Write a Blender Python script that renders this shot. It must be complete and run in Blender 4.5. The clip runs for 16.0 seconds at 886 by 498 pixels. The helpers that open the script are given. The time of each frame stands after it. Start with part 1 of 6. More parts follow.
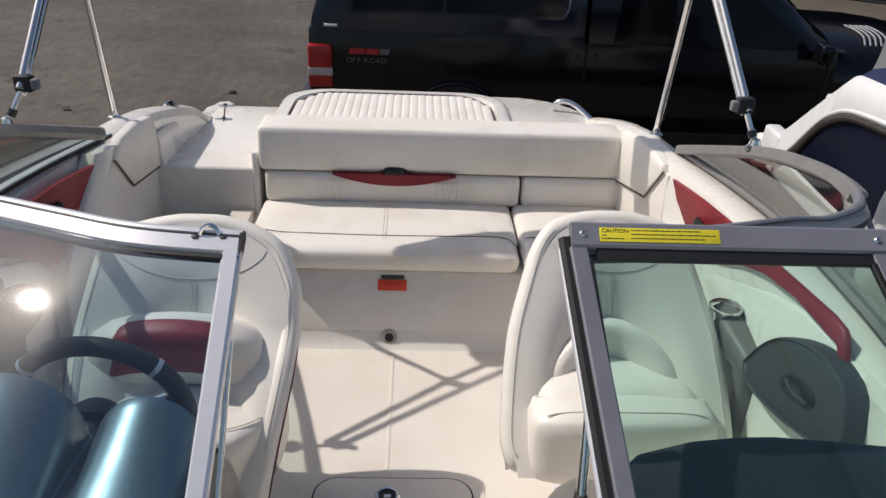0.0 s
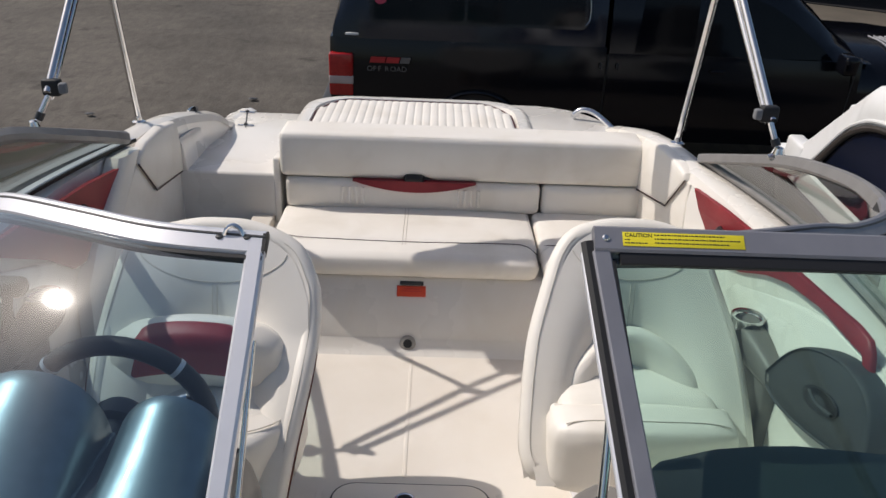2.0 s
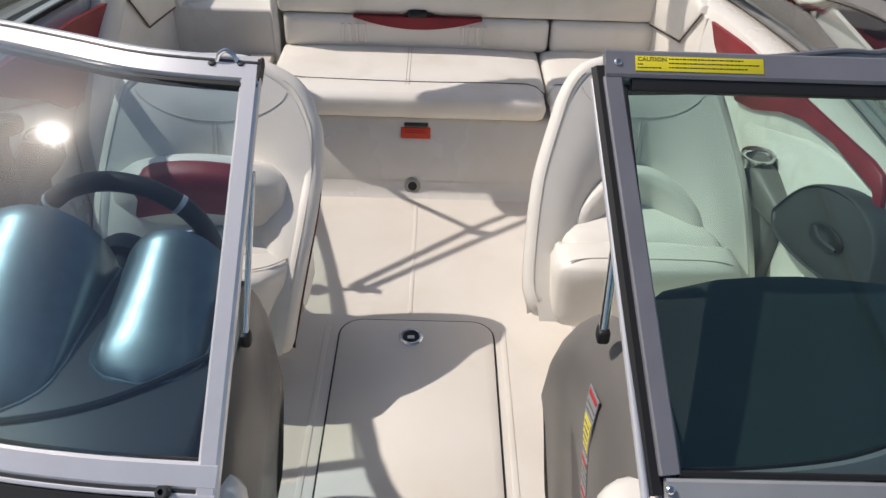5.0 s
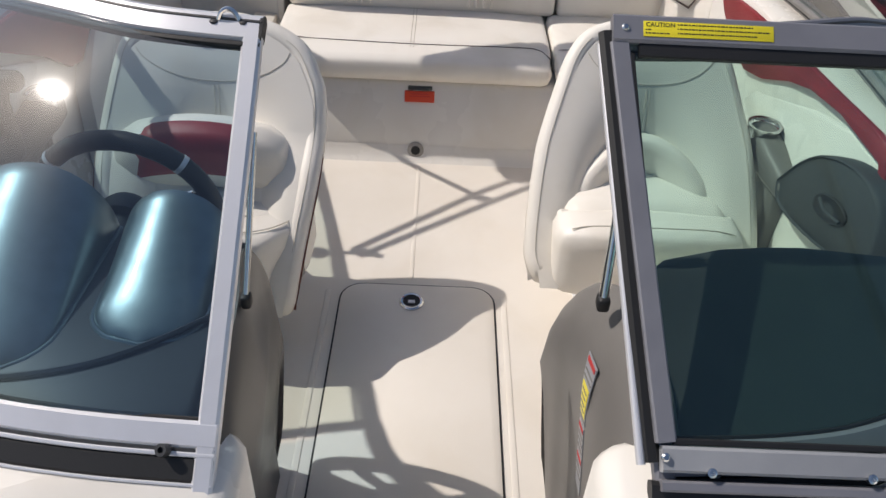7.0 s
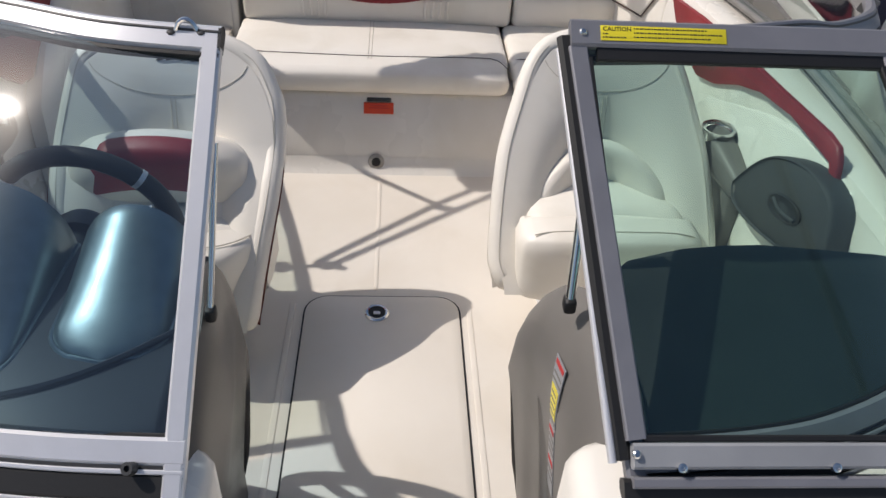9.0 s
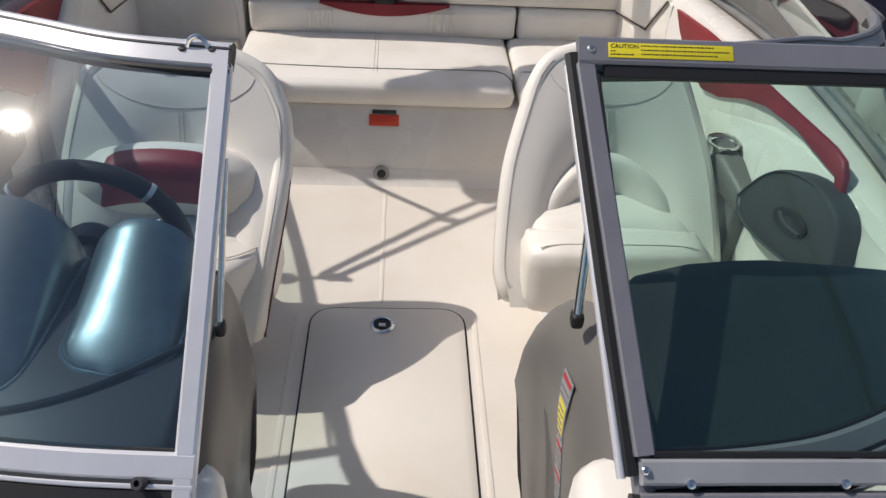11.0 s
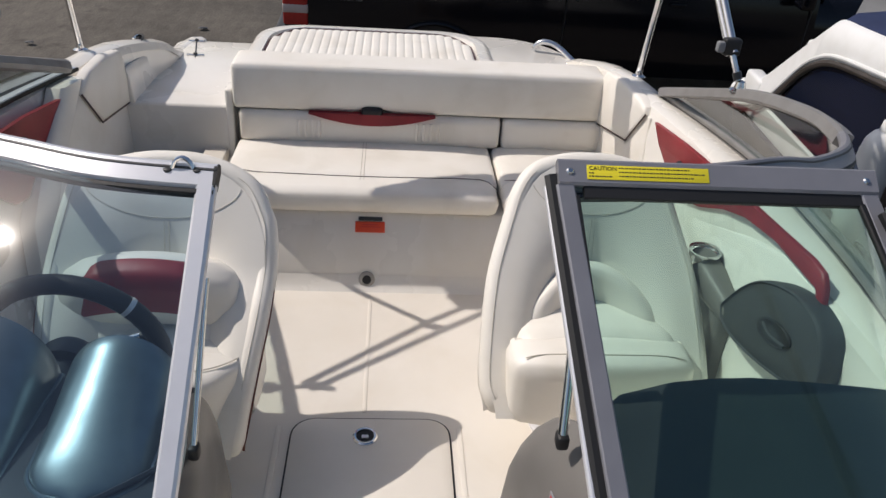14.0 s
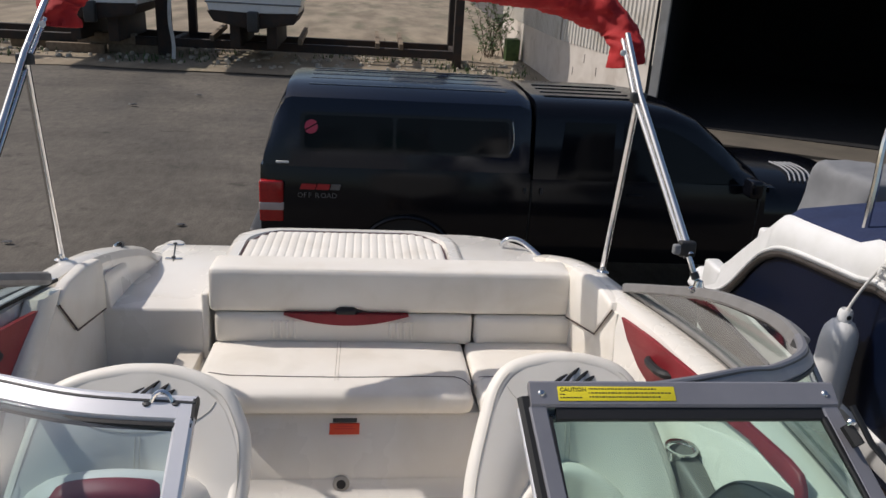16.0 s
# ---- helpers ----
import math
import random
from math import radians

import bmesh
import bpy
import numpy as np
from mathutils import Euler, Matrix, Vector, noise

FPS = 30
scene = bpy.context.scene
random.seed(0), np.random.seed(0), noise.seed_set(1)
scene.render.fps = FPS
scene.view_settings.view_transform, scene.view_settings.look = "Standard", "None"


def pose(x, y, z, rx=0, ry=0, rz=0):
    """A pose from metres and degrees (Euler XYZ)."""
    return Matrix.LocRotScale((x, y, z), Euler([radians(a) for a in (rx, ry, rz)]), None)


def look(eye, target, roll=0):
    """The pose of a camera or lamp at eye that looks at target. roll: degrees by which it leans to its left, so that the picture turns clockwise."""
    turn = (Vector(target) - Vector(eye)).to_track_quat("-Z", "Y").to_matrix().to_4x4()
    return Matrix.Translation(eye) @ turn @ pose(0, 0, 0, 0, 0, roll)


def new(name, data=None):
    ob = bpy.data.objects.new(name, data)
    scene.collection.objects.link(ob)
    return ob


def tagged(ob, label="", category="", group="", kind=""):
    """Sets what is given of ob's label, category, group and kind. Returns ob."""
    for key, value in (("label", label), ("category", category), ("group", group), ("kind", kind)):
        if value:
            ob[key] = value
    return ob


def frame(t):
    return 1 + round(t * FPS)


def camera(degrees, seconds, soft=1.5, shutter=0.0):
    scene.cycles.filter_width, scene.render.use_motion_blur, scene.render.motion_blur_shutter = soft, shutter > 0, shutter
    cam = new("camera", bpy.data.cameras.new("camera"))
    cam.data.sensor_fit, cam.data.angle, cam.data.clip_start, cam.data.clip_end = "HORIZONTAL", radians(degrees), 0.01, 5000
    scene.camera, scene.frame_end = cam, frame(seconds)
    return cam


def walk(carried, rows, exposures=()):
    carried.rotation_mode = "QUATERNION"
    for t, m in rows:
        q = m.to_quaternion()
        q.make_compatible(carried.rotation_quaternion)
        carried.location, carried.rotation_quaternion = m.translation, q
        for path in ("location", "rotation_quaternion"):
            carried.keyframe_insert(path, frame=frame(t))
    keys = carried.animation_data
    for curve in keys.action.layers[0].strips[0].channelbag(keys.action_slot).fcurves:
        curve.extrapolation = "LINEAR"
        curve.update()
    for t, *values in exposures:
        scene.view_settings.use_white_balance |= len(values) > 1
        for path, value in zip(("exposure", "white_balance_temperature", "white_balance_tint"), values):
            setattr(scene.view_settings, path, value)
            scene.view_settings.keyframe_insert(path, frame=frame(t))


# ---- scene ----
# Boat frame: x to port, y aft, z up from the cockpit sole. The boat lies bow-high on its stand: BOAT carries its frame into the level world.
BOAT = pose(0, 0.37, 1.6, -4.1, 0, 0) @ pose(0, -0.37, 0)
cam = camera(59.77, 16.0)
PATH = [
    (0, (0.0519, 0.3691, 1.6071), (0.1360, 2.1595, 0.7197), 2.47),
    (0.5, (0.0514, 0.3621, 1.6021), (0.1529, 2.1494, 0.7104), 2.68),
    (1, (0.0481, 0.3622, 1.5947), (0.1556, 2.1265, 0.6590), 3.09),
    (1.5, (0.0469, 0.3587, 1.5986), (0.1500, 2.1339, 0.6833), 3.36),
    (1.6, (0.0468, 0.3611, 1.5984), (0.0978, 2.1149, 0.6384), 3.10),
    (2, (0.0454, 0.3645, 1.5983), (0.0833, 2.1663, 0.7310), 2.43),
    (2.5, (0.0440, 0.3678, 1.5853), (0.0776, 2.1081, 0.6004), 1.95),
    (3, (0.0430, 0.3688, 1.5758), (0.0792, 2.0373, 0.4736), 1.96),
    (3.5, (0.0467, 0.3725, 1.5696), (0.1522, 1.9974, 0.4083), 2.97),
    (4, (0.0462, 0.3643, 1.5649), (0.1404, 1.9746, 0.3825), 2.97),
    (4.2, (0.0467, 0.3660, 1.5623), (0.1240, 1.9670, 0.3661), 2.95),
    (6.5, (0.0531, 0.3777, 1.5601), (0.0599, 1.9763, 0.3583), 1.88),
    (7, (0.0509, 0.3758, 1.5587), (0.0831, 1.9205, 0.2886), 3.23),
    (7.5, (0.0440, 0.3794, 1.5593), (0.0676, 1.9259, 0.2913), 1.94),
    (8, (0.0389, 0.3783, 1.5589), (0.0511, 1.9391, 0.3084), 1.64),
    (8.5, (0.0383, 0.3685, 1.5607), (0.1111, 1.9589, 0.3502), 2.57),
    (9, (0.0446, 0.3697, 1.5513), (0.1753, 1.9340, 0.3120), 3.81),
    (11.5, (0.0351, 0.3724, 1.5616), (0.1544, 1.9665, 0.3596), 3.57),
    (12, (0.0420, 0.3800, 1.5627), (0.1622, 1.9977, 0.3928), 2.70),
    (12.5, (0.0444, 0.3815, 1.5683), (0.1689, 2.0215, 0.4304), 2.33),
    (13, (0.0428, 0.3813, 1.5707), (0.1167, 2.0537, 0.4763), 1.90),
    (13.5, (0.0429, 0.3901, 1.5713), (0.1933, 2.0745, 0.5035), 4.68),
    (14, (0.0436, 0.3912, 1.5820), (0.1940, 2.1118, 0.5736), 4.06),
    (14.5, (0.0345, 0.3914, 1.5863), (0.1884, 2.1427, 0.6328), 4.74),
    (15, (0.0414, 0.4064, 1.5960), (0.2683, 2.1667, 0.6743), 5.21),
    (15.5, (0.0402, 0.3975, 1.6253), (0.2968, 2.2265, 0.8579), 4.22),
    (16, (0.0370, 0.3801, 1.6569), (0.2452, 2.2832, 1.0783), 3.07),
]
walk(cam, [(t, BOAT @ look(eye, target, roll)) for t, eye, target, roll in PATH])

# ---- light ----
to_sun = (BOAT.to_3x3() @ Vector((-0.84, 0.255, 1.0))).normalized()
world = bpy.data.worlds.new("sky")
scene.world = world
world.use_nodes = True
wn = world.node_tree.nodes
sky = wn.new("ShaderNodeTexSky")
sky.sky_type, sky.sun_disc = "NISHITA", False
sky.sun_elevation, sky.sun_rotation = math.asin(to_sun.z), math.atan2(to_sun.x, to_sun.y)
sky.air_density, sky.dust_density = 1.0, 2.2
world.node_tree.links.new(sky.outputs[0], wn["Background"].inputs[0])
wn["Background"].inputs[1].default_value = 0.103
sun = new("sun", bpy.data.lights.new("sun", "SUN"))
sun.data.energy, sun.data.angle, sun.data.color = 3.82, radians(0.55), (1.0, 0.922, 0.855)
sun.matrix_world = look((0, 0, 0), -to_sun)
scene.view_settings.exposure = -0.17


# ---- materials ----
def mat(name, c1, c2=None, rough=0.5, metal=0.0, scale=6.0, bump=0.05, fine=220.0, coat=0.0, stain=None, stain_scale=1.5, stain_amount=0.5, spec=0.5, stretch=(1, 1, 1), dist=0.002):
    m = bpy.data.materials.new(name)
    m.use_nodes = True
    n, l = m.node_tree.nodes, m.node_tree.links
    p = n["Principled BSDF"]
    tc = n.new("ShaderNodeTexCoord")
    mp = n.new("ShaderNodeMapping")
    mp.inputs["Scale"].default_value = stretch
    l.new(tc.outputs["Object"], mp.inputs[0])
    a = n.new("ShaderNodeTexNoise")
    a.inputs["Scale"].default_value, a.inputs["Detail"].default_value = scale, 6
    l.new(mp.outputs[0], a.inputs["Vector"])
    b = n.new("ShaderNodeTexNoise")
    b.inputs["Scale"].default_value, b.inputs["Detail"].default_value = fine, 3
    l.new(mp.outputs[0], b.inputs["Vector"])
    c2 = c2 or tuple(v * 0.86 for v in c1)
    mix = n.new("ShaderNodeMix")
    mix.data_type = "RGBA"
    mix.inputs[6].default_value, mix.inputs[7].default_value = (*c1, 1), (*c2, 1)
    mr = n.new("ShaderNodeMapRange")
    mr.inputs[1].default_value, mr.inputs[2].default_value = 0.38, 0.66
    l.new(a.outputs[0], mr.inputs[0])
    l.new(mr.outputs[0], mix.inputs[0])
    col = mix.outputs[2]
    if stain:
        s = n.new("ShaderNodeTexNoise")
        s.inputs["Scale"].default_value, s.inputs["Detail"].default_value, s.inputs["Distortion"].default_value = stain_scale, 8, 0.6
        l.new(mp.outputs[0], s.inputs["Vector"])
        sr = n.new("ShaderNodeMapRange")
        sr.inputs[1].default_value, sr.inputs[2].default_value, sr.inputs[4].default_value = 0.52, 0.70, stain_amount
        l.new(s.outputs[0], sr.inputs[0])
        mx = n.new("ShaderNodeMix")
        mx.data_type = "RGBA"
        mx.inputs[7].default_value = (*stain, 1)
        l.new(sr.outputs[0], mx.inputs[0])
        l.new(col, mx.inputs[6])
        col = mx.outputs[2]
    l.new(col, p.inputs["Base Color"])
    rr = n.new("ShaderNodeMapRange")
    rr.inputs[3].default_value, rr.inputs[4].default_value = max(0.02, rough - 0.08), min(1, rough + 0.08)
    l.new(a.outputs[0], rr.inputs[0])
    l.new(rr.outputs[0], p.inputs["Roughness"])
    p.inputs["Metallic"].default_value = metal
    p.inputs["Coat Weight"].default_value = coat
    p.inputs["Coat Roughness"].default_value = 0.08
    p.inputs["Specular IOR Level"].default_value = spec
    if bump:
        bp = n.new("ShaderNodeBump")
        bp.inputs["Strength"].default_value, bp.inputs["Distance"].default_value = bump, dist
        l.new(b.outputs[0], bp.inputs["Height"])
        l.new(bp.outputs[0], p.inputs["Normal"])
    return m


def glass(name, tint, gloss=1.0, haze=0.0):
    """Tinted pane: clear tint, a sharp reflection and, with haze, an added faint, broad, streaky one as a halo for the
    sun's glare.
    """
    m = bpy.data.materials.new(name)
    m.use_nodes = True
    n, l = m.node_tree.nodes, m.node_tree.links
    n.remove(n["Principled BSDF"])
    t = n.new("ShaderNodeBsdfTransparent")
    t.inputs[0].default_value = (*tint, 1)
    g = n.new("ShaderNodeBsdfGlossy")
    g.inputs["Roughness"].default_value = 0.06
    f = n.new("ShaderNodeLayerWeight")
    f.inputs["Blend"].default_value = 0.5
    pw = n.new("ShaderNodeMath")
    pw.operation, pw.inputs[1].default_value = "POWER", 5.0
    mul = n.new("ShaderNodeMath")
    mul.operation = "MULTIPLY_ADD"
    mul.inputs[1].default_value, mul.inputs[2].default_value = 0.9 * gloss, 0.06 * gloss
    l.new(f.outputs["Facing"], pw.inputs[0])
    mx = n.new("ShaderNodeMixShader")
    l.new(pw.outputs[0], mul.inputs[0])
    l.new(mul.outputs[0], mx.inputs[0])
    l.new(t.outputs[0], mx.inputs[1])
    l.new(g.outputs[0], mx.inputs[2])
    out = mx.outputs[0]
    if haze:
        h = n.new("ShaderNodeBsdfGlossy")
        h.inputs["Roughness"].default_value = 0.26
        tc = n.new("ShaderNodeTexCoord")
        mp = n.new("ShaderNodeMapping")
        mp.inputs["Scale"].default_value = (9, 2.2, 2.2)
        l.new(tc.outputs["Object"], mp.inputs[0])
        ns = n.new("ShaderNodeTexNoise")
        ns.inputs["Scale"].default_value, ns.inputs["Detail"].default_value, ns.inputs["Distortion"].default_value = 3.0, 6, 0.8
        l.new(mp.outputs[0], ns.inputs["Vector"])
        r = n.new("ShaderNodeMapRange")
        for k, v in zip((1, 2, 3, 4), (0.35, 0.72, 0.35 * haze, 1.8 * haze)):
            r.inputs[k].default_value = v
        l.new(ns.outputs[0], r.inputs[0])
        m2 = n.new("ShaderNodeMixShader")
        l.new(r.outputs[0], m2.inputs[0])
        l.new(out, m2.inputs[1])
        l.new(h.outputs[0], m2.inputs[2])
        out = m2.outputs[0]
    l.new(out, n["Material Output"].inputs[0])
    return m


GEL = mat("white_gelcoat", (0.785, 0.755, 0.702), (0.745, 0.71, 0.652), 0.28, scale=3, bump=0.02, fine=30, coat=0.3, stain=(0.62, 0.56, 0.45), stain_amount=0.25, stain_scale=4)
SOLE = mat("nonskid_gelcoat", (0.745, 0.700, 0.634), (0.695, 0.645, 0.572), 0.55, scale=2.5, bump=0.25, fine=420, stain=(0.60, 0.53, 0.43), stain_amount=0.3, stain_scale=3)
VINYL = mat("cream_vinyl", (0.818, 0.782, 0.718), (0.778, 0.737, 0.665), 0.48, scale=5, bump=0.16, fine=650, stain=(0.60, 0.55, 0.46), stain_amount=0.3, stain_scale=5, dist=0.001)
RED_VINYL = mat("red_vinyl", (0.26, 0.018, 0.026), (0.20, 0.012, 0.018), 0.45, scale=8, bump=0.5, fine=700, dist=0.001)
PIPING = mat("dark_piping", (0.055, 0.030, 0.026), rough=0.5, bump=0)
BROWN = mat("red_brown_vinyl", (0.22, 0.075, 0.045), (0.17, 0.055, 0.035), 0.5, scale=8, bump=0.2, fine=500, dist=0.001)
SEAM = mat("seam_thread", (0.60, 0.56, 0.49), rough=0.7, bump=0)
DASH = mat("grey_dash", (0.050, 0.052, 0.053), (0.042, 0.044, 0.045), 0.42, scale=10, bump=0.15, fine=900, coat=0.15, dist=0.001)
POD = mat("grey_metallic_hood", (0.20, 0.245, 0.255), (0.175, 0.215, 0.225), 0.36, 0.75, scale=30, bump=0.02, coat=0.5)
SPEAKER = mat("dark_grille", (0.045, 0.048, 0.05), (0.035, 0.037, 0.039), 0.6, scale=200, bump=0.6, fine=900)
TAUPE = mat("taupe_console", (0.165, 0.155, 0.145), (0.14, 0.131, 0.122), 0.45, scale=4, bump=0.08, fine=500, stain=(0.12, 0.115, 0.11), stain_amount=0.3)
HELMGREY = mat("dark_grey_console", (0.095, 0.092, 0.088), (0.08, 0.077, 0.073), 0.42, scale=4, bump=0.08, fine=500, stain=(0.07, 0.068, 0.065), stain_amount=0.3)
BLACK = mat("black_rubber", (0.012, 0.012, 0.013), rough=0.55, bump=0.1)
CHAR = mat("charcoal_plastic", (0.035, 0.036, 0.038), rough=0.45, bump=0.1)
ALU = mat("satin_aluminium", (0.74, 0.74, 0.77), (0.68, 0.68, 0.71), 0.36, 0.45, scale=12, bump=0.05, fine=500, stretch=(1, 1, 1))
GREYALU = mat("grey_anodised", (0.25, 0.25, 0.275), (0.22, 0.22, 0.245), 0.42, 0.3, scale=12, bump=0.05, fine=500)
CHROME = mat("stainless", (0.78, 0.78, 0.78), (0.7, 0.7, 0.7), 0.14, 1.0, scale=20, bump=0.0)
GLASS = glass("green_glass", (0.74, 0.88, 0.84), 1.0)
HELMGLASS = glass("blue_green_glass", (0.68, 0.83, 0.90), 2.7, 0.0022)
SIDEGLASS = glass("clear_glass", (0.68, 0.76, 0.71), 1.6)


def ground_material():
    """Oil-stained worn ground: broad stains, drag streaks, grit and pits."""
    m = mat("worn_concrete", (0.102, 0.089, 0.074), (0.075, 0.066, 0.055), 0.9, scale=0.5, bump=0.6, fine=30, stain=(0.046, 0.042, 0.038), stain_scale=0.34, stain_amount=0.75, stretch=(1.0, 0.55, 1), dist=0.012)
    n, l = m.node_tree.nodes, m.node_tree.links
    p = n["Principled BSDF"]
    col = p.inputs["Base Color"].links[0].from_socket
    tc = n["Texture Coordinate"]

    def layer(col, size, stretch, lo, hi, low_value, detail=5):
        mp = n.new("ShaderNodeMapping")
        mp.inputs["Scale"].default_value, mp.inputs["Rotation"].default_value = stretch, (0, 0, 0.18)
        l.new(tc.outputs["Object"], mp.inputs[0])
        t = n.new("ShaderNodeTexNoise")
        t.inputs["Scale"].default_value, t.inputs["Detail"].default_value, t.inputs["Roughness"].default_value = size, detail, 0.65
        l.new(mp.outputs[0], t.inputs["Vector"])
        r = n.new("ShaderNodeMapRange")
        for k, v in zip((1, 2, 3, 4), (lo, hi, low_value, 2.0 - low_value if low_value > 0.6 else 1.0)):
            r.inputs[k].default_value = v
        l.new(t.outputs[0], r.inputs[0])
        x = n.new("ShaderNodeVectorMath")
        x.operation = "SCALE"
        l.new(col, x.inputs[0])
        l.new(r.outputs[0], x.inputs["Scale"])
        return x.outputs[0]
    col = layer(col, 0.7, (0.45, 1.0, 1), 0.34, 0.66, 0.80)
    col = layer(col, 9.0, (1, 0.45, 1), 0.30, 0.70, 0.76)
    col = layer(col, 45.0, (1, 1, 1), 0.30, 0.70, 0.84, 3)
    col = layer(col, 1.6, (1, 1.4, 1), 0.30, 0.40, 0.45)
    l.new(col, p.inputs["Base Color"])
    return m


GROUND = ground_material()
SAND = mat("pale_dirt", (0.30, 0.245, 0.175), (0.17, 0.135, 0.095), 0.95, scale=0.9, bump=0.8, fine=25, stain=(0.095, 0.095, 0.055), stain_scale=0.7, stain_amount=0.7, stretch=(1.0, 0.30, 1), dist=0.02)
PAINT = mat("black_car_paint", (0.004, 0.0045, 0.007), (0.003, 0.0035, 0.006), 0.14, scale=3, bump=0, spec=0.35)
NAVYPAINT = mat("blue_black_paint", (0.004, 0.007, 0.018), (0.003, 0.006, 0.015), 0.14, scale=3, bump=0, spec=0.45)
DARKGLASS = mat("dark_window", (0.003, 0.0035, 0.005), rough=0.08, bump=0, spec=0.18)
TYRE = mat("tyre_rubber", (0.02, 0.02, 0.02), rough=0.85, bump=0.4, fine=60)
TAIL_RED = mat("red_lens", (0.42, 0.012, 0.012), (0.34, 0.008, 0.01), 0.2, scale=40, bump=0, coat=0.6)
TAIL_WHITE = mat("clear_lens", (0.55, 0.45, 0.42), rough=0.2, bump=0, coat=0.6)
WHITE = mat("white_plastic", (0.73, 0.73, 0.725), (0.68, 0.68, 0.665), 0.4, scale=9, bump=0.05, stain=(0.55, 0.53, 0.48), stain_amount=0.3)
NAVY = mat("navy_hull", (0.004, 0.007, 0.022), (0.003, 0.006, 0.017), 0.18, scale=2, bump=0.0, coat=0.15, spec=0.3)
NAVYCLOTH = mat("navy_canvas", (0.009, 0.019, 0.068), (0.007, 0.015, 0.055), 0.85, scale=8, bump=0.5, fine=300)
GREYCOVER = mat("grey_canvas", (0.19, 0.195, 0.205), (0.15, 0.155, 0.165), 0.85, scale=5, bump=0.5, fine=200)
REDCLOTH = mat("red_canvas", (0.42, 0.012, 0.014), (0.30, 0.008, 0.010), 0.8, scale=9, bump=0.6, fine=260)
YELLOW = mat("yellow_label", (0.78, 0.66, 0.03), rough=0.4, bump=0)
ORANGE = mat("red_label", (0.62, 0.06, 0.02), rough=0.4, bump=0)
LABELWHITE = mat("white_label", (0.72, 0.72, 0.70), rough=0.4, bump=0)
INK = mat("label_ink", (0.02, 0.02, 0.02), rough=0.6, bump=0)
INKRED = mat("label_red_ink", (0.5, 0.03, 0.03), rough=0.6, bump=0)
STEEL = mat("rusty_black_steel", (0.022, 0.018, 0.016), (0.045, 0.026, 0.018), 0.75, scale=5, bump=0.3, fine=80)
SHEDWALL = mat("cream_sheet_metal", (0.60, 0.57, 0.52), (0.54, 0.51, 0.46), 0.6, scale=1.5, bump=0.1, stain=(0.33, 0.27, 0.2), stain_amount=0.4)
BLOCKWALL = mat("painted_block", (0.60, 0.55, 0.50), (0.54, 0.49, 0.44), 0.85, scale=2, bump=0.4, fine=60, stain=(0.3, 0.24, 0.19), stain_amount=0.4)
# Near-black in place of the shade that fills the shed's inside.
SHEDSHADE = mat("shed_interior_shade", (0.006, 0.006, 0.007), rough=0.9, bump=0.2)
STRIP = mat("brown_black_strip", (0.035, 0.028, 0.024), (0.055, 0.045, 0.04), 0.5, scale=14, bump=0.1)
CONCRETE = mat("pale_concrete", (0.42, 0.38, 0.31), (0.36, 0.32, 0.26), 0.9, scale=2, bump=0.4, fine=60)
LEAF = mat("green_leaves", (0.07, 0.12, 0.03), (0.04, 0.075, 0.02), 0.6, scale=6, bump=0)
BARK = mat("stem_bark", (0.10, 0.07, 0.045), rough=0.9, bump=0.4)
ROPE = mat("white_rope", (0.62, 0.61, 0.58), rough=0.9, bump=0.6, fine=250)
TIMBER = mat("weathered_timber", (0.22, 0.17, 0.12), (0.16, 0.12, 0.085), 0.9, scale=8, bump=0.4, fine=60)
PINK = mat("pink_decal", (0.55, 0.05, 0.10), rough=0.5, bump=0)
APRON = mat("dusty_concrete", (0.105, 0.090, 0.070), (0.08, 0.069, 0.054), 0.9, scale=1.2, bump=0.6, fine=30, stain=(0.07, 0.06, 0.05), stain_scale=0.6, stain_amount=0.6, dist=0.01)
# For the vents, the lower door bar and the safety label's shaded white.
MIDGREY = mat("mid_grey_and_shaded_white", (0.30, 0.31, 0.33), (0.24, 0.25, 0.27), 0.4, bump=0.05)
SIDEALU = mat("dull_grey_alloy", (0.25, 0.242, 0.237), (0.21, 0.203, 0.198), 0.45, 0.25, scale=12, bump=0.05, fine=500)


# ---- building helpers ----
ORIGIN = {}


def finish(bm, name, material, smooth=40):
    bmesh.ops.recalc_face_normals(bm, faces=bm.faces)
    me = bpy.data.meshes.new(name)
    bm.to_mesh(me)
    bm.free()
    me.materials.append(material)
    if smooth:
        me.shade_smooth()
        me.set_sharp_from_angle(angle=radians(smooth))
    return me


def thing(name, label, category, base, group="", kind="", frame_m=None):
    """An empty at a thing's base, in the boat's frame or in frame_m."""
    ob = new(name)
    ob.empty_display_size = 0.05
    ob.matrix_basis = (BOAT if frame_m is None else frame_m) @ Matrix.Translation(base)
    ORIGIN[ob] = Vector(base)
    return tagged(ob, label, category, group, kind)


def part(name, bm, material, parent, label="", smooth=40):
    bmesh.ops.translate(bm, verts=bm.verts, vec=-ORIGIN[parent])
    ob = new(name, finish(bm, name, material, smooth))
    ob.parent = parent
    ORIGIN[ob] = ORIGIN[parent]
    return tagged(ob, label)


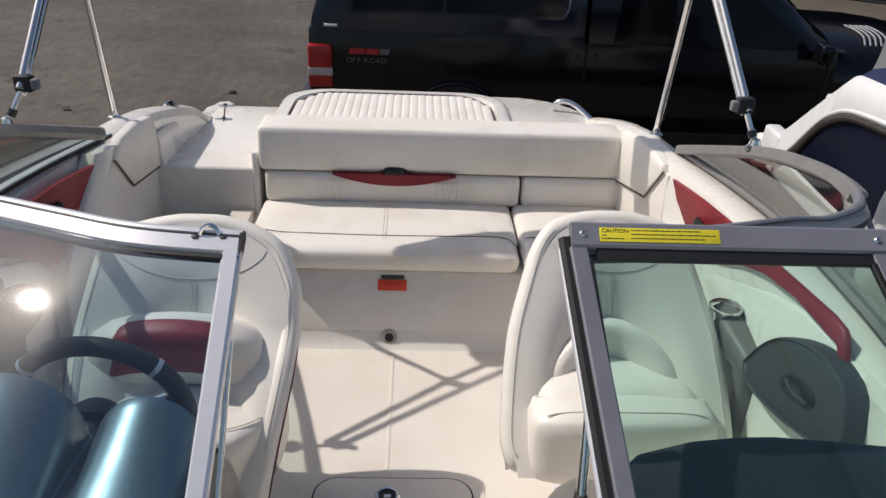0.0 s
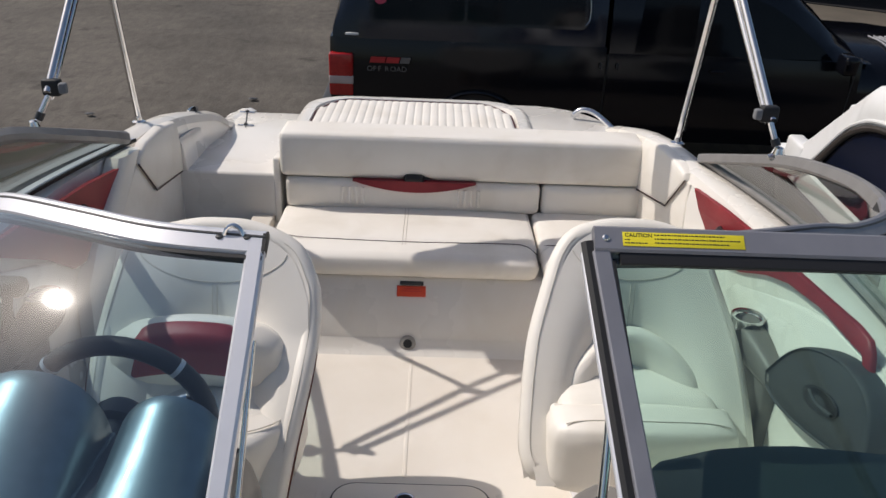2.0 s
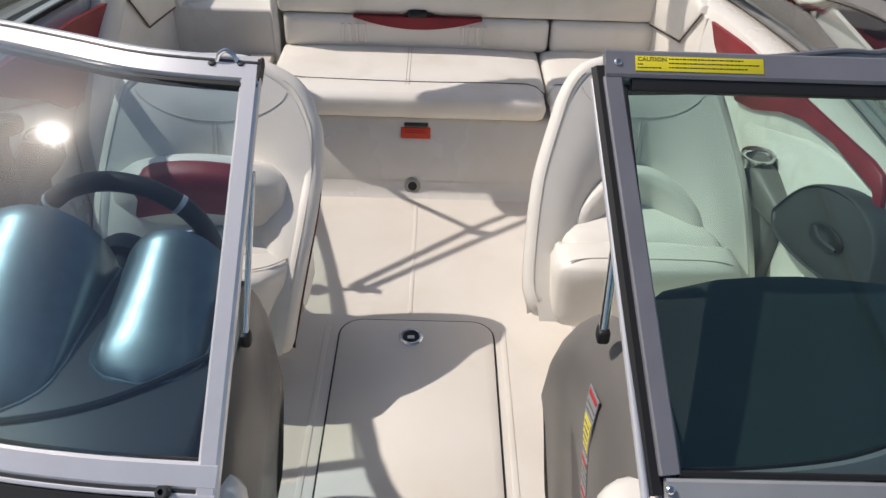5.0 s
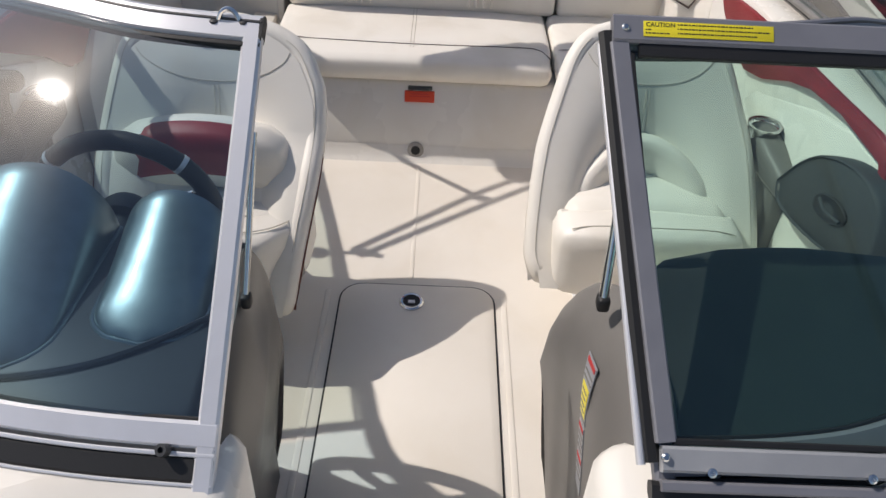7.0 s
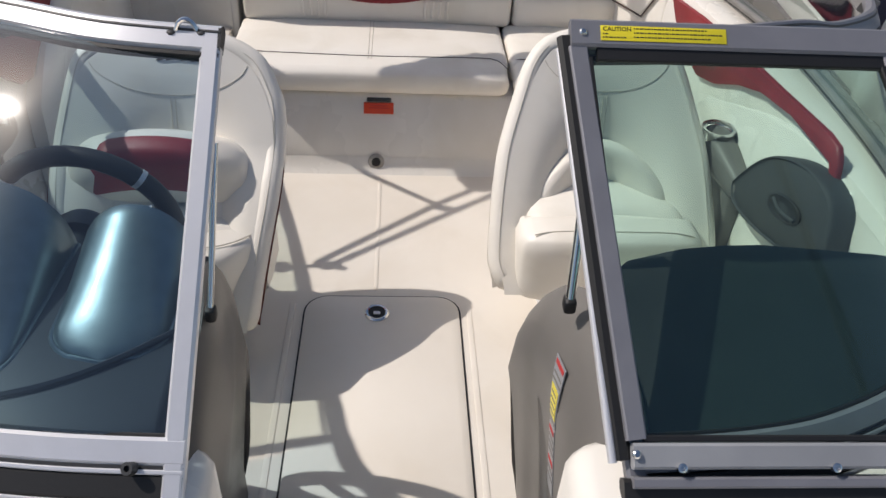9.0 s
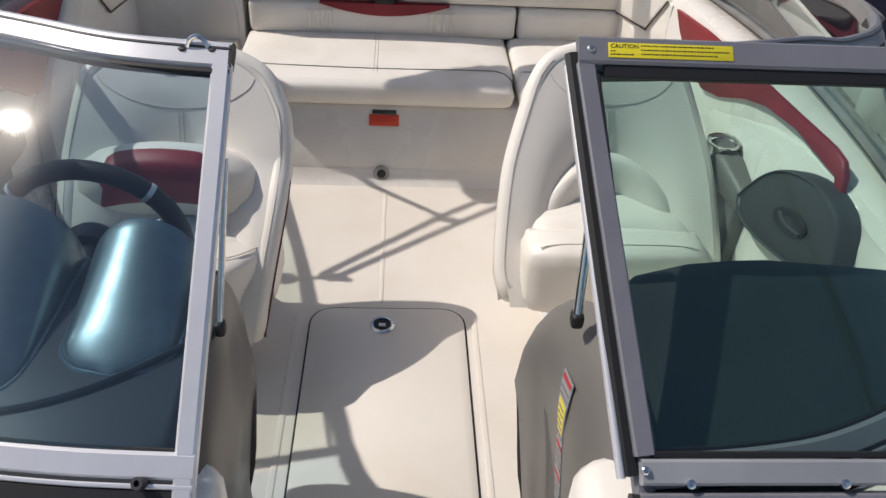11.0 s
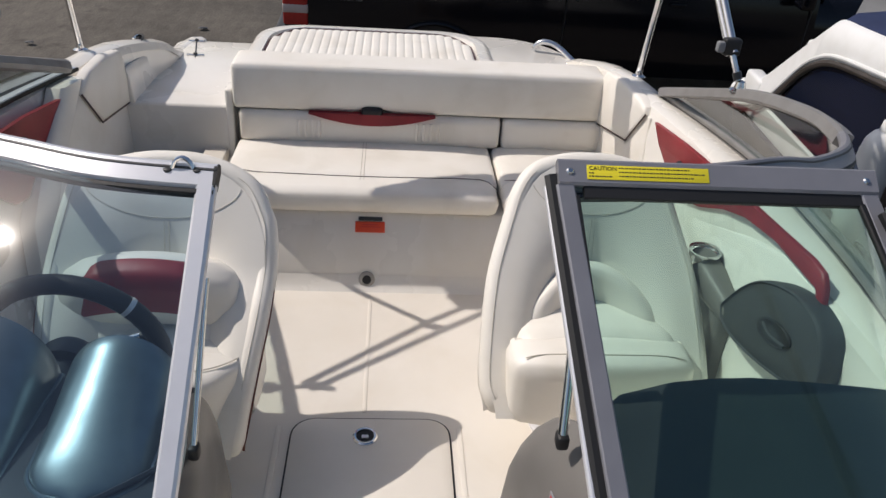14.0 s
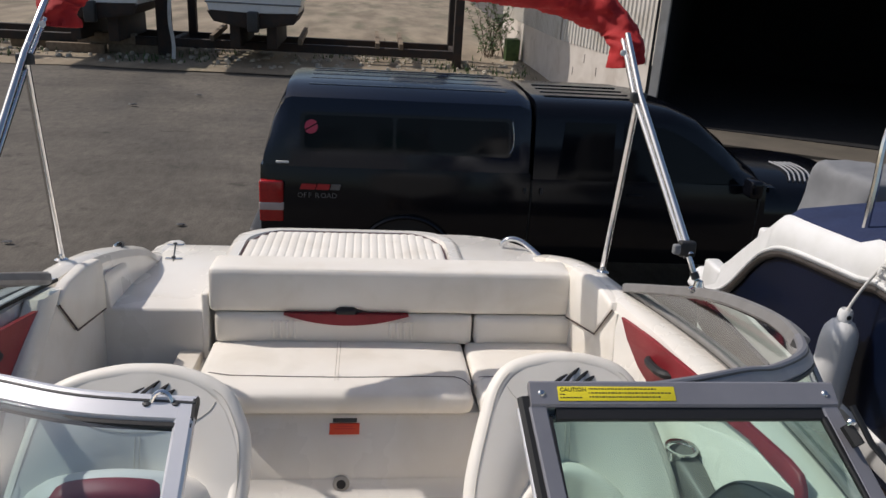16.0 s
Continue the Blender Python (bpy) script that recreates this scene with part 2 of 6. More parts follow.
def solid(name, bm, material, label, category, group="", kind="", frame_m=None, smooth=40):
    """A thing that is one mesh."""
    co = [v.co for v in bm.verts]
    base = Vector(((min(c.x for c in co) + max(c.x for c in co)) / 2, (min(c.y for c in co) + max(c.y for c in co)) / 2, min(c.z for c in co)))
    bmesh.ops.translate(bm, verts=bm.verts, vec=-base)
    ob = new(name, finish(bm, name, material, smooth))
    ob.matrix_basis = (BOAT if frame_m is None else frame_m) @ Matrix.Translation(base)
    ORIGIN[ob] = base
    return tagged(ob, label, category, group, kind)


def B():
    return bmesh.new()


def rbox(bm, x0, x1, y0, y1, z0, z1, r=0.01, n=4, deform=None):
    """A box with rounded edges, its faces in n x n pieces, bent by deform(x, y, z)."""
    c, h = Vector(((x0 + x1) / 2, (y0 + y1) / 2, (z0 + z1) / 2)), Vector((abs(x1 - x0) / 2, abs(y1 - y0) / 2, abs(z1 - z0) / 2))
    r = min(r, *h)
    m = max(1, n)
    made = {}

    def steps(half):
        inner = half - r
        a = [-half, -half + r * 0.3, -half + r] if r > 1e-5 else [-half]
        a += [-inner + 2 * inner * i / m for i in range(1, m)]
        return a + [-v for v in reversed(a[:3] if r > 1e-5 else a[:1])]

    def vert(p):
        k = (round(p.x, 6), round(p.y, 6), round(p.z, 6))
        if k not in made:
            q = Vector([max(-(h[i] - r), min(h[i] - r, p[i])) for i in range(3)])
            d = p - q
            w = c + q + (d.normalized() * r if d.length > 1e-9 else d)
            made[k] = bm.verts.new(deform(*w) if deform else w)
        return made[k]

    for ax in range(3):
        u, v = [i for i in range(3) if i != ax]
        su, sv = steps(h[u]), steps(h[v])
        for s in (-1, 1):
            for i in range(len(su) - 1):
                for j in range(len(sv) - 1):
                    quad = []
                    for a, b in ((i, j), (i + 1, j), (i + 1, j + 1), (i, j + 1)):
                        p = Vector((0, 0, 0))
                        p[ax], p[u], p[v] = s * h[ax], su[a], sv[b]
                        quad.append(vert(p))
                    if len(set(quad)) == 4:
                        try:
                            bm.faces.new(quad)
                        except ValueError:
                            pass
    return bm


def spline(pts, per=8):
    """A smooth line through the points."""
    p = [Vector(v) for v in pts]
    if len(p) < 3:
        return p
    out = []
    for i in range(len(p) - 1):
        a, b, c, d = p[max(i - 1, 0)], p[i], p[i + 1], p[min(i + 2, len(p) - 1)]
        for k in range(per):
            t = k / per
            out.append(0.5 * (2 * b + (c - a) * t + (2 * a - 5 * b + 4 * c - d) * t * t + (3 * b - a - 3 * c + d) * t ** 3))
    return out + [p[-1]]


def loft(bm, rings, close=True, caps=True):
    vs = [[bm.verts.new(v) for v in ring] for ring in rings]
    k = len(vs[0])
    for a, b in zip(vs, vs[1:]):
        for i in range(k if close else k - 1):
            bm.faces.new((a[i], a[(i + 1) % k], b[(i + 1) % k], b[i]))
    if caps and close:
        bm.faces.new(list(reversed(vs[0])))
        bm.faces.new(vs[-1])
    return bm


def tube(bm, pts, r, seg=10, caps=True):
    rings, up = [], None
    p = [Vector(v) for v in pts]
    for i, c in enumerate(p):
        t = (p[min(i + 1, len(p) - 1)] - p[max(i - 1, 0)]).normalized()
        if up is None:
            up = t.orthogonal().normalized()
        up = (up - t * up.dot(t)).normalized()
        w = t.cross(up)
        rad = r(i / (len(p) - 1)) if callable(r) else r
        rings.append([c + (up * math.cos(a) + w * math.sin(a)) * rad for a in [2 * math.pi * k / seg for k in range(seg)]])
    return loft(bm, rings, True, caps)


def rail(bm, pts, normals, wide, deep, bevel=0.2):
    """A bar of flat section along pts: wide across, deep along the normals."""
    p, rings = [Vector(v) for v in pts], []
    for i, c in enumerate(p):
        t = (p[min(i + 1, len(p) - 1)] - p[max(i - 1, 0)]).normalized()
        nn = Vector(normals[i] if isinstance(normals, list) else normals)
        nn = (nn - t * nn.dot(t)).normalized()
        w = t.cross(nn)
        b = bevel * min(wide, deep)
        s = [(-wide / 2, -deep / 2 + b), (-wide / 2, deep / 2 - b), (-wide / 2 + b, deep / 2), (wide / 2 - b, deep / 2), (wide / 2, deep / 2 - b), (wide / 2, -deep / 2 + b), (wide / 2 - b, -deep / 2), (-wide / 2 + b, -deep / 2)]
        rings.append([c + w * a + nn * d for a, d in s])
    return loft(bm, rings)


def prism(bm, outline, h0, h1, axis="z", bevel=0.0):
    """An outline drawn up from h0 to h1 along an axis; outline in the other two axes in xyz order."""
    def at(a, b, h):
        return {"z": (a, b, h), "x": (h, a, b), "y": (a, h, b)}[axis]
    if bevel:
        c = Vector((sum(p[0] for p in outline) / len(outline), sum(p[1] for p in outline) / len(outline)))
        ins = []
        for p in outline:
            d = c - Vector(p)
            ins.append(Vector(p) + d.normalized() * min(bevel * 1.2, d.length))
        s = 1 if h1 > h0 else -1
        rings = [[at(*p, h0) for p in outline], [at(*p, h1 - s * bevel) for p in outline], [at(*(Vector(p).lerp(q, 0.35)), h1 - s * bevel * 0.3) for p, q in zip(outline, ins)], [at(*q, h1) for q in ins]]
    else:
        rings = [[at(*p, h0) for p in outline], [at(*p, h1) for p in outline]]
    return loft(bm, rings)


def rounded(x0, x1, y0, y1, r, seg=5):
    """The outline of a rectangle with round corners; r one radius or four (x0y0, x1y0, x1y1, x0y1)."""
    r = r if isinstance(r, (list, tuple)) else [r] * 4
    out = []
    for (cx, cy, a0), q in zip((((x0), (y0), 180), ((x1), (y0), 270), ((x1), (y1), 0), ((x0), (y1), 90)), r):
        cx += q if cx == x0 else -q
        cy += q if cy == y0 else -q
        out += [(cx + q * math.cos(radians(a0 + 90 * k / seg)), cy + q * math.sin(radians(a0 + 90 * k / seg))) for k in range(seg + 1)]
    return out


def lathe(bm, profile, centre, seg=20, m=None):
    """A turned body: profile of (radius, height) about z, set at centre."""
    rings = []
    for r, z in profile:
        ring = [Vector((r * math.cos(2 * math.pi * k / seg), r * math.sin(2 * math.pi * k / seg), z)) for k in range(seg)]
        rings.append([(m @ v if m else v) + Vector(centre) for v in ring])
    return loft(bm, rings)


# ---- the boat's shell ----
MID = -0.045


def along(y, rows):
    """Linear reading of a table of (y, value)."""
    if y <= rows[0][0]:
        return rows[0][1]
    for (a, u), (b, v) in zip(rows, rows[1:]):
        if y <= b:
            return u + (v - u) * (y - a) / (b - a)
    return rows[-1][1]


def gunwale_line(y):
    """Half-breadth of the outer edge, of the inner edge and the height of the gunwale at y."""
    if y < 0.6:
        outer = 1.22 * math.sin(max(0.0, (y + 2.3) / 2.9) * math.pi / 2) ** 0.7
    else:
        outer = along(y, [(0.6, 1.22), (2.0, 1.21), (2.6, 1.17), (3.0, 1.10), (3.3, 1.072), (3.6, 1.035), (3.85, 0.99), (4.05, 0.975), (4.2, 0.96), (4.3, 0.93)])
    inner = outer - along(y, [(0.6, 0.20), (2.0, 0.16), (2.4, 0.145), (3.0, 0.115), (3.4, 0.115), (4.3, 0.11)])
    height = along(y, [(-2.3, 0.78), (0.9, 0.715), (3.2, 0.705), (3.4, 0.69), (3.6, 0.65), (3.80, 0.60), (3.92, 0.54), (4.0, 0.482), (4.3, 0.478)])
    return outer, max(0.02, inner), height


def build_shell():
    hull = thing("boat_hull", "white fibreglass hull of an open-bow motorboat", "boat hull", (0, 1.0, -0.55))
    ys = [-2.25, -2.0, -1.6, -1.1, -0.6, 0.0, 0.6, 1.2, 1.8, 2.2, 2.6, 2.8, 3.0, 3.15, 3.3, 3.45, 3.6, 3.75, 3.85, 3.95, 4.05, 4.15, 4.25, 4.3]
    for side in (-1, 1):
        bm, rings = B(), []
        for y in ys:
            o, i, h = gunwale_line(y)
            keel = -0.55 + (0.5 * ((0.2 - y) / 2.45) ** 2 if y < 0.2 else 0)
            sec = [(0, keel), (o * 0.55, keel + 0.14), (o * 0.86, keel + 0.32), (o * 0.95, 0.18), (o, h - 0.10), (o + 0.012, h - 0.06), (o, h - 0.02), (o - 0.03, h), (i + 0.035, h + 0.004), (i + 0.01, h - 0.008), (i, h - 0.04)]
            rings.append([(MID + side * a, y, b) for a, b in sec])
        loft(bm, rings, close=False)
        part("hull_side", bm, GEL, hull)
    bm = B()
    o, i, h = gunwale_line(4.3)
    prism(bm, [(MID - o, 0.45), (MID - o * 0.95, 0.1), (MID - o * 0.86, -0.25), (MID, -0.55), (MID + o * 0.86, -0.25), (MID + o * 0.95, 0.1), (MID + o, 0.45)], 4.28, 4.30, "y")
    part("transom", bm, GEL, hull)
    # inner side liners
    for side in (-1, 1):
        bm, rings = B(), []
        for y in (-1.6, -0.6, 0.6, 1.0, 1.4, 1.8, 2.2, 2.6, 3.0, 3.2, 3.4, 3.6, 3.8, 4.0, 4.2):
            o, i, h = gunwale_line(y)
            rings.append([(MID + side * (i + d), y, z) for d, z in ((0.004, h - 0.03), (-0.004, h - 0.10), (0.0, min(0.45, h - 0.12)), (-0.015, 0.3), (-0.03, 0.0))])
        loft(bm, rings, close=False)
        part("side_liner", bm, GEL, hull)
    for side in (-1, 1):
        bm = B()
        pts = [Vector((MID + side * (gunwale_line(y)[0] + 0.012), y, gunwale_line(y)[2] - 0.075)) for y in ys]
        tube(bm, pts, 0.016, 8)
        part("rub_rail", bm, CHAR, hull, "dark rubber rub rail")


def build_sole():
    bm = B()
    line = [(gunwale_line(y)[1] - 0.02, y) for y in (-1.7, -1.3, -0.9, -0.5, 0.0, 0.6, 1.2, 1.8, 2.4, 2.86)]
    prism(bm, [(MID + w, y) for w, y in line] + [(MID - w, y) for w, y in reversed(line)], -0.06, 0.0)
    sole = solid("floor", bm, SOLE, "cream moulded nonskid cockpit floor", "floor", kind="structure")
    bm = B()
    rbox(bm, -0.010, 0.002, 2.12, 2.74, -0.001, 0.0018, 0.0015, 1)
    part("moulded_ridge", bm, SOLE, sole)
    hatch = thing("floor_hatch", "cream locker hatch with rounded corners set in the floor", "hatch", (0.02, 1.6, 0))
    bm = B()
    prism(bm, rounded(-0.211, 0.247, 0.95, 2.094, (0.02, 0.02, 0.07, 0.07)), -0.002, 0.0022)
    part("gasket", bm, BLACK, hatch, "black hatch gasket")
    bm = B()
    prism(bm, rounded(-0.206, 0.242, 0.956, 2.089, (0.02, 0.02, 0.065, 0.065)), -0.002, 0.0065, bevel=0.003)
    part("lid", bm, SOLE, hatch)
    bm = B()
    lathe(bm, [(0.036, 0.006), (0.036, 0.010), (0.031, 0.0135), (0.026, 0.0125), (0.0252, 0.003)], (0.002, 2.014, 0), 28)
    latch = part("latch", bm, CHROME, hatch, "round chrome flush latch")
    bm = B()
    lathe(bm, [(0.0248, 0.006), (0.0248, 0.0088), (0.016, 0.0076), (0.002, 0.0072)], (0.002, 2.014, 0), 24)
    part("latch_cup", bm, BLACK, latch, "dark recessed cup")
    bm = B()
    rbox(bm, -0.008, 0.012, 2.006, 2.018, 0.0075, 0.0125, 0.002, 1)
    part("latch_tongue", bm, ALU, latch)
    # raised moulding round the hatch
    bm = B()
    for a, b in (((-0.245, 0.95), (-0.245, 2.06)), ((0.272, 0.95), (0.272, 2.06))):
        rbox(bm, a[0] - 0.008, a[0] + 0.008, a[1], b[1], -0.001, 0.0022, 0.002, 1)
    part("moulded_ridge", bm, SOLE, sole)


# ---- stern ----
def build_stern():
    bm = B()
    prism(bm, [(2.79, 0.0), (2.805, 0.05), (2.885, 0.255), (2.90, 0.265), (3.42, 0.265), (3.42, 0.0)], -0.60, 0.96, "x")
    base = solid("bench_base", bm, GEL, "moulded cream fibreglass base under the stern bench", "bench base", kind="structure")
    bm = B()
    prism(bm, [(2.795, 0.0), (2.76, 0.0), (2.785, 0.016), (2.803, 0.05)], -0.6, 0.96, "x")
    part("cove", bm, GEL, base)
    socket = thing("drain_socket", "grey flanged socket low on the bench front", "socket", (-0.02, 2.80, 0.02))
    turn = Matrix.Rotation(radians(69), 4, "X")
    bm = B()
    lathe(bm, [(0.030, 0), (0.030, 0.004), (0.025, 0.007), (0.017, 0.009), (0.016, 0.009)], (-0.020, 2.797, 0.034), 20, turn)
    part("flange", bm, mat("pale_grey_plastic", (0.36, 0.34, 0.31), rough=0.5, bump=0.05), socket)
    bm = B()
    lathe(bm, [(0.0165, 0.0), (0.0165, 0.0108), (0.001, 0.0108)], (-0.020, 2.797, 0.034), 16, turn)
    part("bore", bm, BLACK, socket)
    label = thing("warning_label", "small orange-red warning label on the bench front", "label", (-0.012, 2.87, 0.19))
    bm = B()
    tilt = lambda x, y, z: (x, y + (z - 0.22) * 0.39, z)
    rbox(bm, -0.066, 0.041, 2.8655, 2.8725, 0.198, 0.234, 0.0005, 1, tilt)
    part("sheet", bm, ORANGE, label)
    for z, w in ((0.226, 0.06), (0.218, 0.075)):
        bm = B()
        rbox(bm, -0.012 - w / 2, -0.012 + w / 2, 2.8645, 2.868, z - 0.002, z + 0.001, 0.0003, 1, tilt)
        part("print_line", bm, INKRED, label)
    pull = thing("finger_pull", "dark recessed finger pull in the bench front", "pull", (-0.012, 2.87, 0.23))
    bm = B()
    rbox(bm, -0.055, 0.032, 2.863, 2.8735, 0.238, 0.250, 0.003, 2, tilt)
    part("recess", bm, CHAR, pull)

    # bench cushions
    def cushion(x0, x1, left_round):
        def shape(x, y, z):
            k = max(0.0, (x0 + 0.16 - x) / 0.16) if left_round else 0.0
            y += 0.10 * k * k * max(0, (3.16 - y) / 0.30)
            crown = 0.012 * max(0, 1 - ((x - (x0 + x1) / 2) / ((x1 - x0) / 2)) ** 4)
            if z > 0.32:
                z += crown
            if y < 3.02:
                z -= 0.35 * (3.02 - y) ** 2
            return x, y, z
        ob = thing("bench_cushion", "cream vinyl bench seat cushion with a rolled front", "cushion", ((x0 + x1) / 2, 3.0, 0.3), "bench seat cushions")
        bm = B()
        rbox(bm, x0, x1, 2.985, 3.34, 0.266, 0.352, 0.022, 10, shape)
        part("top", bm, VINYL, ob)
        bm = B()
        rbox(bm, x0 + 0.003, x1 - 0.003, 2.860, 3.03, 0.272 if x1 - x0 > 0.7 else 0.262, 0.351, 0.040, 12, shape)
        part("front_roll", bm, VINYL, ob)
        bm = B()
        pts = []
        for k in range(33):
            u = -1 + k / 16
            y = 3.010 - 0.028 * (1 - u * u) - 0.05 * max(0.0, (u - 0.86) / 0.14) ** 2
            pts.append(Vector(shape((x0 + x1) / 2 + u * ((x1 - x0) / 2 - 0.006), y, 0.3525)) - Vector((0, 0, 0.014 * max(0.0, (abs(u) - 0.90) / 0.10) ** 2)))
        tube(bm, pts, 0.0015, 6)
        part("piping", bm, PIPING, ob, "dark piping along the front edge")
        bm = B()
        tube(bm, [Vector(shape(x0 + 0.05 + (x1 - x0 - 0.10) * k / 24, 2.8785, 0.341)) for k in range(25)], 0.0014, 5)
        part("seam", bm, SEAM, ob)
        if x1 - x0 > 0.7:
            bm = B()
            c = (x0 + x1) / 2
            for dx in (-0.006, 0.006):
                tube(bm, [Vector(shape(c + dx, y, 0.3525)) for y in (2.96, 3.0, 3.1, 3.2, 3.3)], 0.0012, 5)
            part("stitch_line", bm, SEAM, ob)
        return ob
    cushion(-0.555, 0.460, True)
    cushion(0.468, 0.93, False)

    def lower_back(x0, x1):
        def puff(x, y, z):
            k = 1 - ((x - (x0 + x1) / 2) / ((x1 - x0) / 2)) ** 6
            if y < 3.35:
                y -= 0.012 * k * (1 - ((z - 0.418) / 0.075) ** 2)
            return x, y, z
        ob = thing("lower_backrest", "cream vinyl lower backrest cushion of the stern bench", "backrest cushion", ((x0 + x1) / 2, 3.33, 0.36), "lower backrest cushions")
        bm = B()
        rbox(bm, x0, x1, 3.305, 3.42, 0.350, 0.480, 0.022, 8, puff)
        part("pad", bm, VINYL, ob)
        return ob, puff
    lb, puff = lower_back(-0.545, 0.497)
    lower_back(0.505, 0.925)
    for c in (-0.27, 0.20):
        for k in range(4):
            bm = B()
            x = c + (k - 1.5) * 0.028
            tube(bm, [Vector(puff(x, 3.303, z)) for z in (0.385, 0.41, 0.43, 0.455)], 0.008, 6)
            part("embossed_rib", bm, VINYL, lb)
    bm = B()
    top, low = [], []
    for k in range(17):
        x = -0.27 + 0.50 * k / 16
        sag = 0.042 * (1 - ((x + 0.02) / 0.25) ** 2)
        top.append((x, 3.290, 0.486))
        low.append((x, 3.287 - 0.004 * (1 - ((x + 0.02) / 0.25) ** 2), 0.484 - max(0.001, sag)))
    back = [(a[0], a[1] + 0.03, a[2]) for a in top]
    loft(bm, [back, top, low, [(a[0], a[1] + 0.03, a[2]) for a in low]], close=False)
    part("red_insert", bm, RED_VINYL, lb, "crescent of dark red vinyl")

    ob = thing("upper_backrest", "long cream vinyl upper backrest bolster of the stern bench", "backrest cushion", (0.17, 3.42, 0.48))

    def bolster(x, y, z):
        if z < 0.53 and abs(x + 0.022) < 0.06 and y < 3.4:
            z += 0.018 * (1 - (abs(x + 0.022) / 0.06) ** 4) * min(1.0, (0.53 - z) / 0.04)
        if y < 3.38:
            y -= 0.010 * (1 - ((z - 0.575) / 0.1) ** 2)
        return x, y, z
    bm = B()
    rbox(bm, -0.565, 0.905, 3.315, 3.50, 0.482, 0.668, 0.022, 28, bolster)
    part("pad", bm, VINYL, ob)
    bm = B()
    tube(bm, [(-0.55, 3.325, 0.661), (0.0, 3.322, 0.661), (0.89, 3.325, 0.661)], 0.003, 6)
    part("piping", bm, SEAM, ob)
    bm = B()
    rbox(bm, -0.064, 0.020, 3.290, 3.36, 0.472, 0.512, 0.016, 3)
    part("pull_recess", bm, BLACK, ob, "black hand recess")

    # engine hatch with sun pad
    deck = thing("stern_deck", "white fibreglass stern deck over the engine", "deck", (0.2, 3.9, 0.0))
    bm = B()
    out = rounded(-0.585, 0.90, 3.43, 4.22, (0.02, 0.02, 0.36, 0.10), 8)
    prism(bm, out, 0.0, 0.575, bevel=0.03)
    part("deck_shell", bm, GEL, deck)
    bm = B()
    lines = []
    for s, z in ((0.0, 0.56), (0.0, 0.585), (0.012, 0.598), (0.03, 0.604), (0.066, 0.604), (0.074, 0.585)):
        lines.append([(x, y, z) for x, y in rounded(-0.57 + s, 0.50 - s, 3.46, 4.18 - s, (0.02, 0.02, 0.20, 0.20), 8)])
    loft(bm, lines)
    part("sunpad_coaming", bm, GEL, deck)
    pad = thing("sun_pad", "white channelled vinyl sun pad with red piping", "sun pad", (-0.04, 3.8, 0.6))
    px0, px1, py0, py1 = -0.49, 0.41, 3.47, 4.09
    half, mid = (px1 - px0) / 2, (px1 + px0) / 2
    ribs = 24
    for k in range(ribs):
        a, b = px0 + (px1 - px0) * k / ribs, px0 + (px1 - px0) * (k + 1) / ribs
        c = (a + b) / 2
        u = abs(c - mid) / half
        end = py1 - (0.20 * max(0, (u - 0.70) / 0.30) ** 2)
        bm, rings = B(), []
        for y in (py0, py0 + 0.02, (py0 + end) / 2, end - 0.03, end - 0.008, end):
            drop = 0.020 if y in (py0, end) else 0.0
            rings.append([((a + (b - a) * j / 8), y, 0.578 + (0.026 - drop) * (0.87 + 0.13 * math.sin(math.pi * j / 8) ** 0.6)) for j in range(9)] + [(b, y, 0.57), (a, y, 0.57)])
        loft(bm, rings)
        part("channel", bm, VINYL, pad)
    bm = B()
    edge = [(px0 - 0.008, py0, 0.596), (px0 - 0.008, py0 + 0.3, 0.598)]
    edge += [(mid + half * 1.01 * math.copysign(min(1, abs(q)), q), py1 + 0.008 - 0.20 * max(0, (abs(q) - 0.70) / 0.30) ** 2, 0.600) for q in [-1 + 2 * k / 20 for k in range(21)]]
    edge += [(px1 + 0.008, py0 + 0.3, 0.598), (px1 + 0.008, py0, 0.596)]
    tube(bm, edge, 0.0032, 6)
    part("piping", bm, mat("dark_red_piping", (0.075, 0.018, 0.02), rough=0.5, bump=0), pad, "dark red piping round the pad")
    rail_ob = thing("grab_rail", "arched stainless grab rail on the stern deck", "grab rail", (0.88, 3.9, 0.6))
    bm = B()
    tube(bm, spline([(0.72, 3.98, 0.565), (0.725, 3.98, 0.60), (0.76, 3.97, 0.625), (0.82, 3.94, 0.615), (0.90, 3.86, 0.56)], 6), 0.0125, 10)
    part("tube", bm, CHROME, rail_ob)

    # walk-through to the swim platform
    bm = B()
    prism(bm, rounded(-0.99, -0.575, 3.345, 4.24, (0.01, 0.01, 0.02, 0.05)), 0.0, 0.480, bevel=0.012)
    walkway = solid("walkway", bm, GEL, "white fibreglass walkway to the stern", "walkway", kind="structure")
    bm = B()
    prism(bm, rounded(-0.60, -0.57, 3.34, 3.44, 0.01), 0.0, 0.55, bevel=0.01)
    part("bolster_end", bm, GEL, walkway)
    bm = B()
    prism(bm, rounded(-0.69, -0.60, 2.95, 3.345, 0.01), 0.0, 0.305, bevel=0.012)
    part("step", bm, SOLE, walkway)
    clip = thing("deck_hinge", "pair of stainless hinges on a hatch seam in the walkway", "hinge", (-0.865, 4.1, 0.48))
    for x, y in ((-0.901, 4.215), (-0.858, 3.99)):
        bm = B()
        rbox(bm, x - 0.040, x + 0.040, y - 0.009, y + 0.009, 0.480, 0.486, 0.003, 2)
        part("leaf", bm, CHROME, clip)
        bm = B()
        lathe(bm, [(0.010, 0.485), (0.010, 0.492), (0.004, 0.495)], (x, y, 0), 10)
        part("pin", bm, CHAR, clip)
    bm = B()
